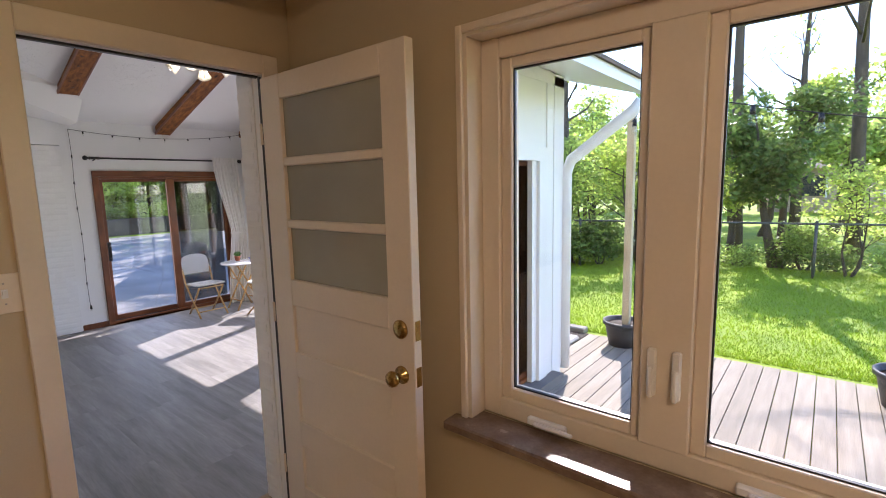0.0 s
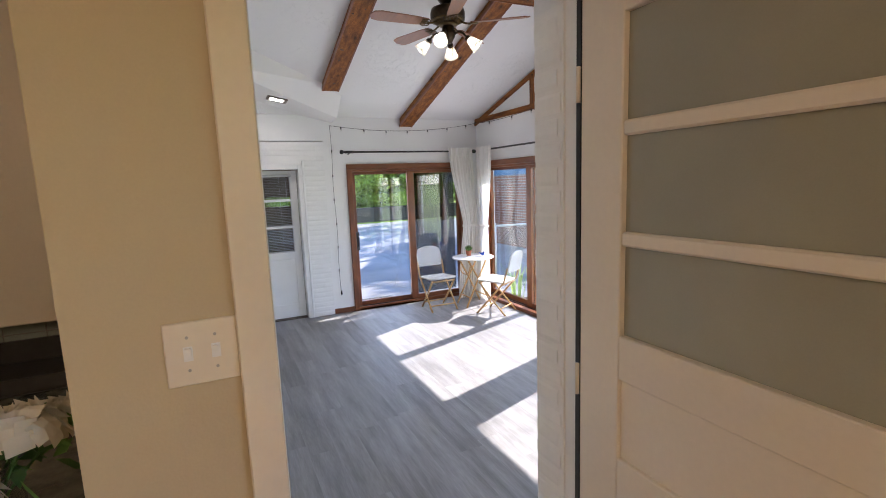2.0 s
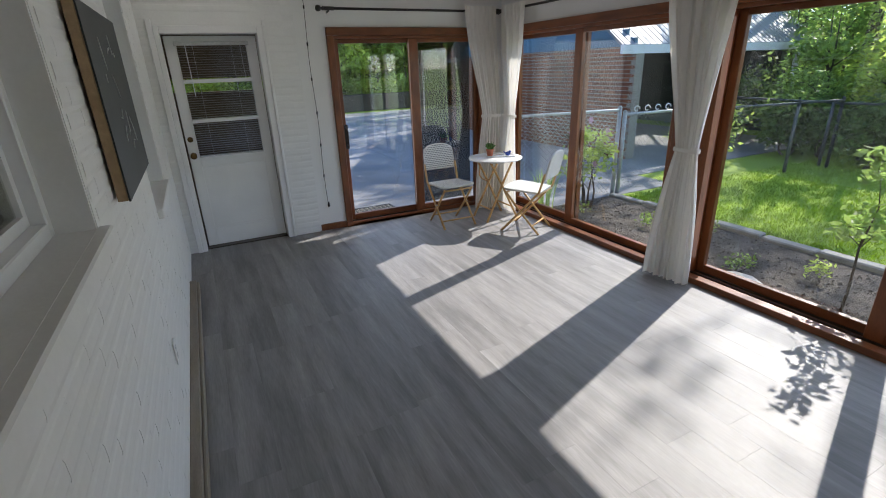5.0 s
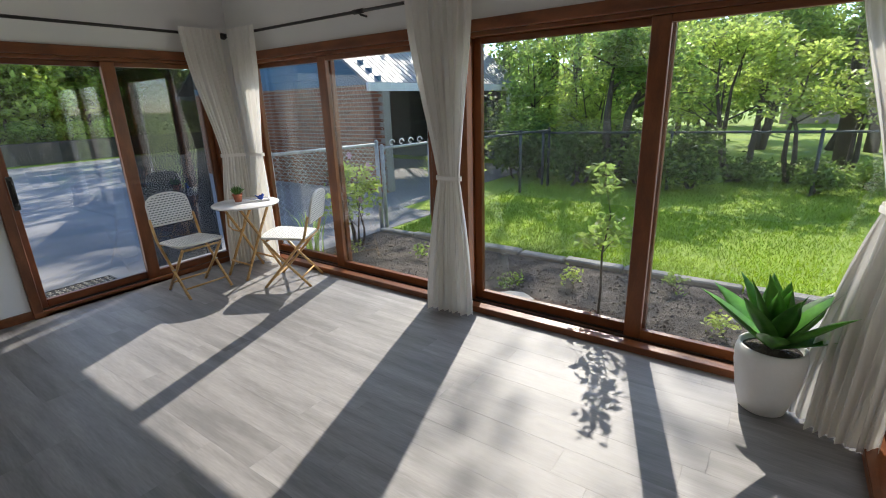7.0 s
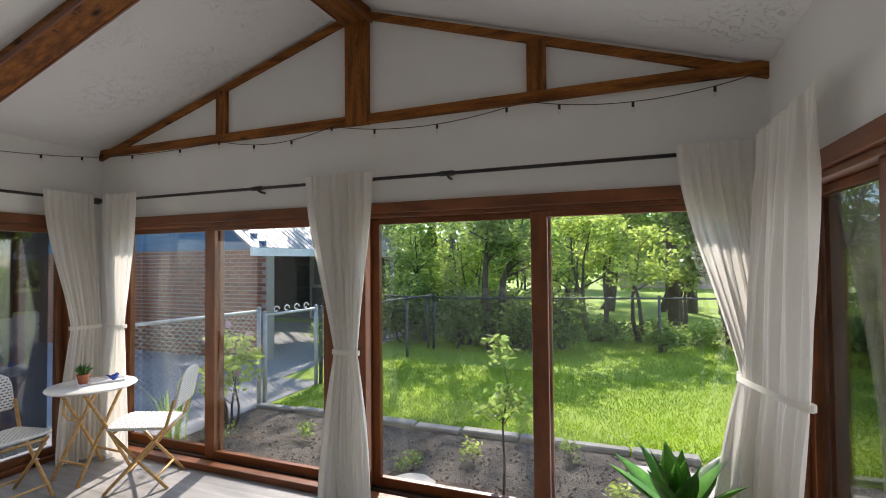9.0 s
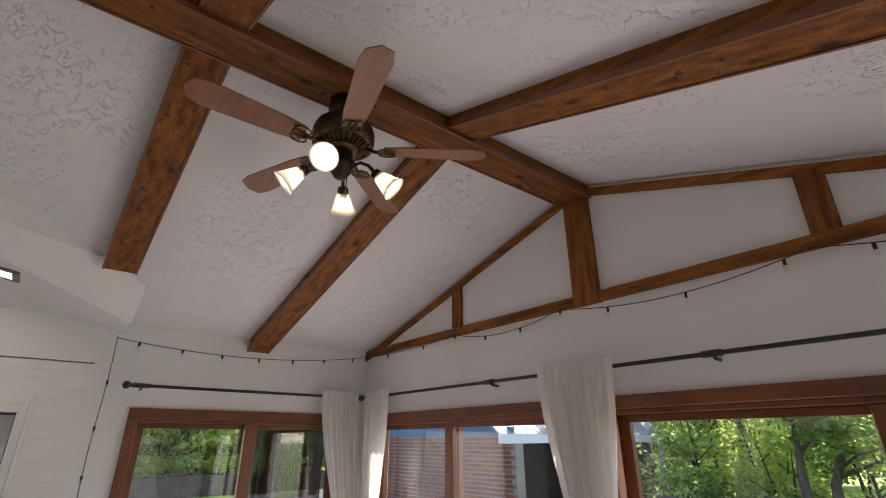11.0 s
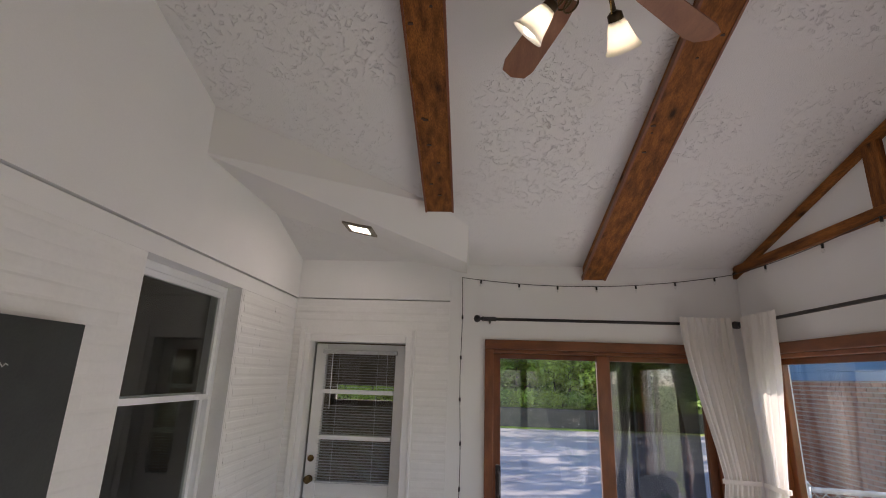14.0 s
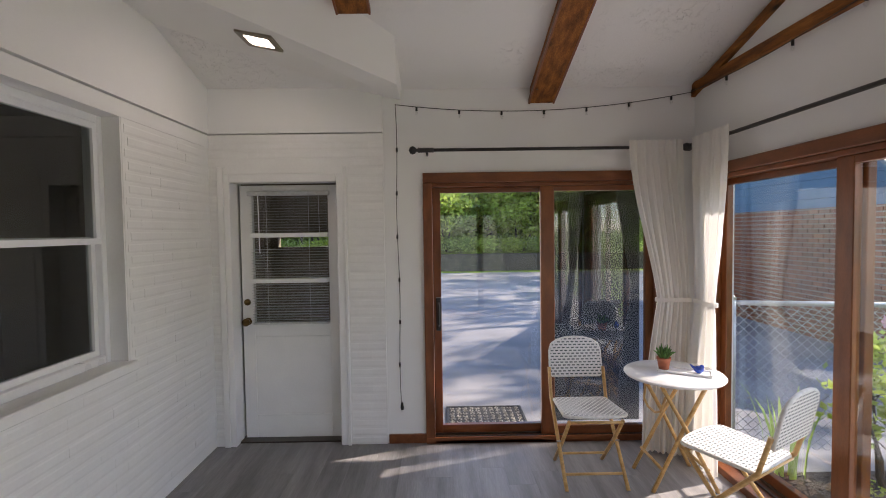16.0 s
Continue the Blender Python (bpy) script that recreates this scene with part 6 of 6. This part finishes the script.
# ---- garage ----
gh = thing("garage", pose(0, 0, GZ), "brick garage with blue siding gable and metal roof", "garage")
GY, GX0, GX1 = 8.3, -15.5, -8.85
GT, GR, GRX = 2.06, 4.2, -11.9
GB = 13.9
bm = bmesh.new()
walls(bm, "x", GX0, GX1, GY, GY + 0.2, 0, GT, [])
box(bm, GX0, GX0 + 0.2, GY + 0.2, GB, 0, GT)
body = part("wall", bm, MORTAR, gh, "red brick wall")
part("porch_wall", boxes((GX0, -9.5, GB, GB + 0.2, 0, GT + 0.1)), surface("grey_green_siding", (0.06, 0.08, 0.075), (0.09, 0.115, 0.105), 0.7), gh, "dark painted porch wall")
brick_me = mesh_of("brick", boxes((-0.098, 0.098, -0.01, 0.012, -0.027, 0.027)), RED_BRICK)
cnt = 0
for r in range(28):
    for c in range(12):
        o = new("brick", brick_me)
        o.parent = body
        o.location = (GX1 - 0.11 - c * 0.213 - (0.106 if r % 2 else 0), GY - 0.006, 0.04 + r * 0.0755)
        cnt += 1
bm = bmesh.new()
for r in range(28):
    for c in range(12, 31):
        x = GX1 - 0.11 - c * 0.213 - (0.106 if r % 2 else 0)
        box(bm, x - 0.098, x + 0.098, GY - 0.016, GY + 0.006, 0.013 + r * 0.0755, 0.067 + r * 0.0755)
tagged(part("bricks", bm, RED_BRICK, gh), kind="stuff")
for k in range(12):
    z0 = GT + k * 0.15
    fr_ = (z0 - GT) / (GR - GT)
    xa, xb = GX0 + (GRX - GX0) * fr_, GX1 - 0.05 + (GRX - GX1 + 0.05) * fr_
    if xb - xa < 0.2:
        break
    part("siding_board", boxes((xa, xb, GY - 0.02 - 0.004 * (k % 2), GY + 0.05, z0, z0 + 0.146)), SIDING, gh)
for s, xe in ((-1, GX0 - 0.3), (1, GX1 - 0.02)):
    bm = bmesh.new()
    zr, ze = GR + 0.05, GT - 0.03
    solid(bm, [(GRX, GY - 0.35, zr), (xe, GY - 0.35, ze), (xe, GY - 0.35, ze + 0.06), (GRX, GY - 0.35, zr + 0.06)], (0, 6.4, 0))
    rf = part("roof", bm, ROOFING, gh, "corrugated pale metal roof")
    for k in range(38):
        y = GY - 0.3 + k * 0.165
        part("rib", bars(([(GRX, y, zr + 0.06), (xe, y, ze + 0.06)], 0.008), n=5), ROOFING, rf)
    part("fascia", boxes((xe - 0.03, xe + 0.03, GY - 0.36, GY + 6.06, ze - 0.1, ze + 0.05)), W_TRIM, gh)
dr = part("door", boxes((-12.05, -11.05, GB - 0.06, GB, 0.02, 2.05), bevel=0.01), W_TRIM, gh, "grey storm door in a white frame")
part("door_panel", boxes((-11.93, -11.17, GB - 0.08, GB - 0.055, 0.1, 1.0), (-11.85, -11.25, GB - 0.08, GB - 0.055, 1.1, 1.9)), surface("storm_door", (0.22, 0.25, 0.27), (0.28, 0.31, 0.33), 0.4), dr)
part("porch_post", boxes((GX1 - 0.16, GX1 - 0.06, GB - 0.4, GB - 0.3, 0, GT - 0.02), bevel=0.01), W_TRIM, gh)

# ---- deck and its things ----
deck = thing("deck", pose(0, 0, 0), "weathered wooden deck boards outside the kitchen", "deck", kind="structure")
part("joists", boxes((-2.0, 3.6, 1.9, 5.9, GZ - 0.1, GZ - 0.006)), BARK, deck)
for i in range(40):
    x = -2.02 + i * 0.142
    y0 = 4.6 if x < -1.75 else 1.86
    part("board", boxes((x, x + 0.136, y0, 5.95 + rng.uniform(-0.01, 0.01), GZ, GZ + 0.03), bevel=0.003), DECK, deck)
structure("step_slab", boxes((-2.7, -2.06, 5.3, 5.75, GZ - 0.05, GZ + 0.05), bevel=0.02), CONCRETE, "pale concrete slab beside the deck", "slab")


def tub(x, y, s, label):
    t = thing("planter_tub", pose(x, y, GZ + 0.03), label, "planter", "planter tubs")
    part("pot", turned([(0.16 * s, 0), (0.2 * s, 0.2 * s), (0.215 * s, 0.25 * s), (0.235 * s, 0.255 * s), (0.235 * s, 0.29 * s), (0.21 * s, 0.29 * s), (0.2 * s, 0.24 * s), (0, 0.235 * s)], 28), TUB, t)
    part("soil", turned([(0, 0.25 * s), (0.1 * s, 0.255 * s), (0.198 * s, 0.243 * s)], 16), SOIL, t)
    return t


tub(-1.55, 5.8, 1.0, "dark plastic planter tub holding a light post")
tub(0.85, 5.55, 1.05, "dark plastic planter tub at the deck edge")
post = thing("light_post", pose(-1.52, 5.8, GZ + 0.28), "raw wooden post standing in the planter tub", "post")
part("post", boxes((-0.04, 0.04, -0.04, 0.04, 0, 2.35), bevel=0.004), POLE, post)
for i, z in enumerate((1.0, 1.75, 2.2)):
    part("hook", bars(([(0.04, -0.02, z), (0.07, -0.03, z), (0.075, -0.03, z - 0.03)], 0.004), n=6), STEEL, post)
# Pipe drawn in place of a wooden eave brace that ends at the wall.
spout = thing("downspout", pose(0, 0, 0), "white pipe in place of the slanting eave brace", "downspout")
part("pipe", bars(([(-1.1, 4.7, 2.5), (-1.16, 4.68, 2.42), (-1.7, 4.62, 2.02), (-1.74, 4.6, 1.9), (-1.74, 4.6, GZ + 0.1)], 0.055), n=10), W_TRIM, spout)
patio = thing("string_light", pose(0, 0, 0), "patio string lights with clear bulbs over the deck", "string light", "patio lights")
run = along((-1.52, 5.76, 2.45), (-1.1, 4.9, 2.62), 0.05, 4) + along((-1.1, 4.9, 2.62), (2.9, 6.6, 2.1), 0.15, 26)
part("cord", bars((run, 0.006), n=6), WIRE, patio)
for p in run[1::3]:
    k = part("socket", bars(([p - Vector((0, 0, 0.005)), p - Vector((0, 0, 0.075))], [0.018, 0.024])), WIRE, patio)
    part("bulb", turned([(0.02, 0), (0.03, -0.03), (0.036, -0.06), (0.026, -0.085), (0, -0.095)], 14, Matrix.Translation(p - Vector((0, 0, 0.075)))), GLASS, k)
for j, (z0, z1) in enumerate(((4.4, 4.1),)):
    w_ = thing("overhead_wire", pose(0, 0, 0), "thin overhead wire across the yard", "wire", "overhead wires")
    part("wire", bars((along((-9.6, 17.0, z0), (9, 16.5, z1), 0.1, 14), 0.006), n=5), WIRE, w_)

# neighbour beyond the trees
nh = thing("neighbour_house", pose(0, 0, GZ), "low neighbour house with brown roof beyond the trees", "house")
part("wall", boxes((-3.0, 12.0, 33, 40, 0, 2.4)), surface("tan_siding", (0.4, 0.3, 0.24), (0.46, 0.36, 0.29), 0.8), nh)
bm = bmesh.new()
solid(bm, [(-3.6, 32.4, 2.4), (-3.6, 36.5, 3.9), (-3.6, 40.6, 2.4)], (16.2, 0, 0))
part("roof", bm, SHINGLE, nh)
for k in range(3):
    wv = part("window", boxes((-1.6 + k * 4.0, 0.0 + k * 4.0, 32.93, 32.99, 0.9, 2.0)), surface("dark_pane", (0.03, 0.04, 0.05), (0.06, 0.07, 0.08), 0.1), nh)
    part("window_frame", boxes((-1.7 + k * 4.0, -1.6 + k * 4.0, 32.9, 33, 0.8, 2.1), (0.0 + k * 4.0, 0.1 + k * 4.0, 32.9, 33, 0.8, 2.1)), W_TRIM, wv)
structure("house_siding", boxes((XR + 0.18, XR + 0.19, Y1 - 2.3, 2.1, GZ, 2.75), (XR + 0.18, XR + 0.192, 4.24, Y1 + 0.2, GZ, 2.75), (XL - 0.2, XR + 0.19, Y0 - 0.2, Y1 + 0.2, GZ - 0.1, -0.2), ), W_TRIM, "white outside wall of the sunroom", "wall")
structure("house_roof", boxes((-14, 8, -12, 0.0, 2.86, 3.0), (-1.75, 8, -0.0, 1.95, 2.86, 2.95)), SHINGLE, "dark roof over the house", "roof")
structure("wall_house_north", boxes((-14, -9.05, -3.2, -3.0, GZ, 2.86)), RED_BRICK, "brick outside wall of the house", "wall")


# ---- floor planks ----
PW, PL = 0.182, 1.22
rng = random.Random(17)
plank_cache = {}


def plank_mesh(w, l):
    key = (round(w, 3), round(l, 3))
    if key not in plank_cache:
        bm = bmesh.new()
        x0, x1, y0, y1, b = 0.0001, l - 0.0001, 0.0001, w - 0.0001, 0.0003
        lo = [bm.verts.new(p) for p in ((x0, y0, -0.006), (x1, y0, -0.006), (x1, y1, -0.006), (x0, y1, -0.006))]
        md = [bm.verts.new(p) for p in ((x0, y0, -0.0007), (x1, y0, -0.0007), (x1, y1, -0.0007), (x0, y1, -0.0007))]
        hi = [bm.verts.new(p) for p in ((x0 + b, y0 + b, 0), (x1 - b, y0 + b, 0), (x1 - b, y1 - b, 0), (x0 + b, y1 - b, 0))]
        bm.faces.new(hi)
        for a, c in ((lo, md), (md, hi)):
            for k in range(4):
                bm.faces.new((a[k], a[(k + 1) % 4], c[(k + 1) % 4], c[k]))
        plank_cache[key] = mesh_of("plank", bm, PLANK)
    return plank_cache[key]


y, r = Y0, 0
while y < Y1 - 0.02:
    w = min(PW, Y1 + 0.01 - y)
    x = XL - 0.11
    first = rng.uniform(0.3, 1.2)
    while x < XR:
        l = min(first, XR - x)
        first = PL
        if l > 0.02:
            o = new("plank", plank_mesh(w, l))
            o.parent = floor
            o.location = (x, y, 0)
        x += l
    y += w
    r += 1

# ---- painted bricks ----
BW, BH, BT = 0.203, 0.057, 0.0672
brick_cache = {}


def brick_geo(l):
    bm = bmesh.new()
    b = 0.006
    lo = [bm.verts.new(p) for p in ((0, 0, 0), (l, 0, 0), (l, 0, BH), (0, 0, BH))]
    hi = [bm.verts.new(p) for p in ((0.0, 0.0026, 0.014), (l, 0.0026, 0.014), (l, 0.0026, BH - 0.01), (0.0, 0.0026, BH - 0.01))]
    bm.faces.new(hi[::-1])
    for k in range(4):
        bm.faces.new((lo[(k + 1) % 4], lo[k], hi[k], hi[(k + 1) % 4]))
    return bm


def brick_mesh(l):
    l = round(l, 3)
    if l not in brick_cache:
        brick_cache[l] = mesh_of("brick", brick_geo(l), W_BRICK)
    return brick_cache[l]


def lay(parent, m, a0, a1, z0, z1, holes, single):
    """Courses of painted bricks over a wall face; single(a, z) picks those that are objects of their own."""
    rest_v, rest_f = [], []
    r, z = 0, z0 + 0.004
    while z + BH < z1:
        a = a0 - (BW / 2 if r % 2 else 0)
        while a < a1:
            s, e = max(a, a0), min(a + BW, a1)
            spans = [(s, e)]
            for h0, h1, hz0, hz1 in holes:
                if z + BH > hz0 and z < hz1:
                    spans = [q for p0, p1 in spans for q in ((p0, min(p1, h0)), (max(p0, h1), p1)) if q[1] - q[0] > 0.03]
            for p0, p1 in spans:
                if p1 - p0 < 0.036:
                    continue
                out = rng.uniform(-0.001, 0.0008)
                if single(p0, z):
                    o = new("brick", brick_mesh(p1 - p0))
                    o.parent = parent
                    o.matrix_basis = m @ Matrix.Translation((p0, out, z))
                else:
                    l, b, k = p1 - p0, 0.006, len(rest_v)
                    for v in ((0, 0, 0), (l, 0, 0), (l, 0, BH), (0, 0, BH), (0.0, 0.0026, 0.014), (l, 0.0026, 0.014), (l, 0.0026, BH - 0.01), (0.0, 0.0026, BH - 0.01)):
                        rest_v.append(tuple(m @ Vector((p0 + v[0], out + v[1], z + v[2]))))
                    rest_f += [(k + 7, k + 6, k + 5, k + 4), (k + 1, k, k + 4, k + 5), (k + 2, k + 1, k + 5, k + 6), (k + 3, k + 2, k + 6, k + 7), (k, k + 3, k + 7, k + 4)]
            a += BW
        z += BT
        r += 1
    if rest_v:
        tagged(from_arrays("bricks", np.array(rest_v), np.array(rest_f), W_BRICK, parent), kind="stuff")


grow = 0.02
face = Matrix(((-1, 0, 0, 0), (0, 1, 0, Y0), (0, 0, 1, 0), (0, 0, 0, 1)))
flip = [(-b - grow, -a + grow, c - 0.055, d) for a, b, c, d in (NEAR, FAR)]
lay(wall_south, face, 1.81, -XL, 0.07, 2.31, flip, lambda a, z: (1.95 <= a < 3.7 and z > 0.7) or (4.9 < a < 5.4 and z > 1.0))
lay(wall_pier, Matrix(((0, 1, 0, XL + 0.02), (1, 0, 0, 0), (0, 0, 1, 0), (0, 0, 0, 1))), 0.632, 1.958, 0.0, 2.4, [(0.69, 1.69, 0, 2.17)], lambda a, z: True)
lay(wall_door, Matrix(((0, -1, 0, -1.916), (1, 0, 0, 0), (0, 0, 1, 0), (0, 0, 0, 1))), 0.64, 1.745, 0.0, 2.7, [(0.655, 1.465, 0, 2.33)], lambda a, z: True)
lay(wall_door, Matrix(((1, 0, 0, 0), (0, -1, 0, 1.465), (0, 0, 1, 0), (0, 0, 0, 1))), -1.917, -1.802, 0.24, 2.33, [], lambda a, z: True)
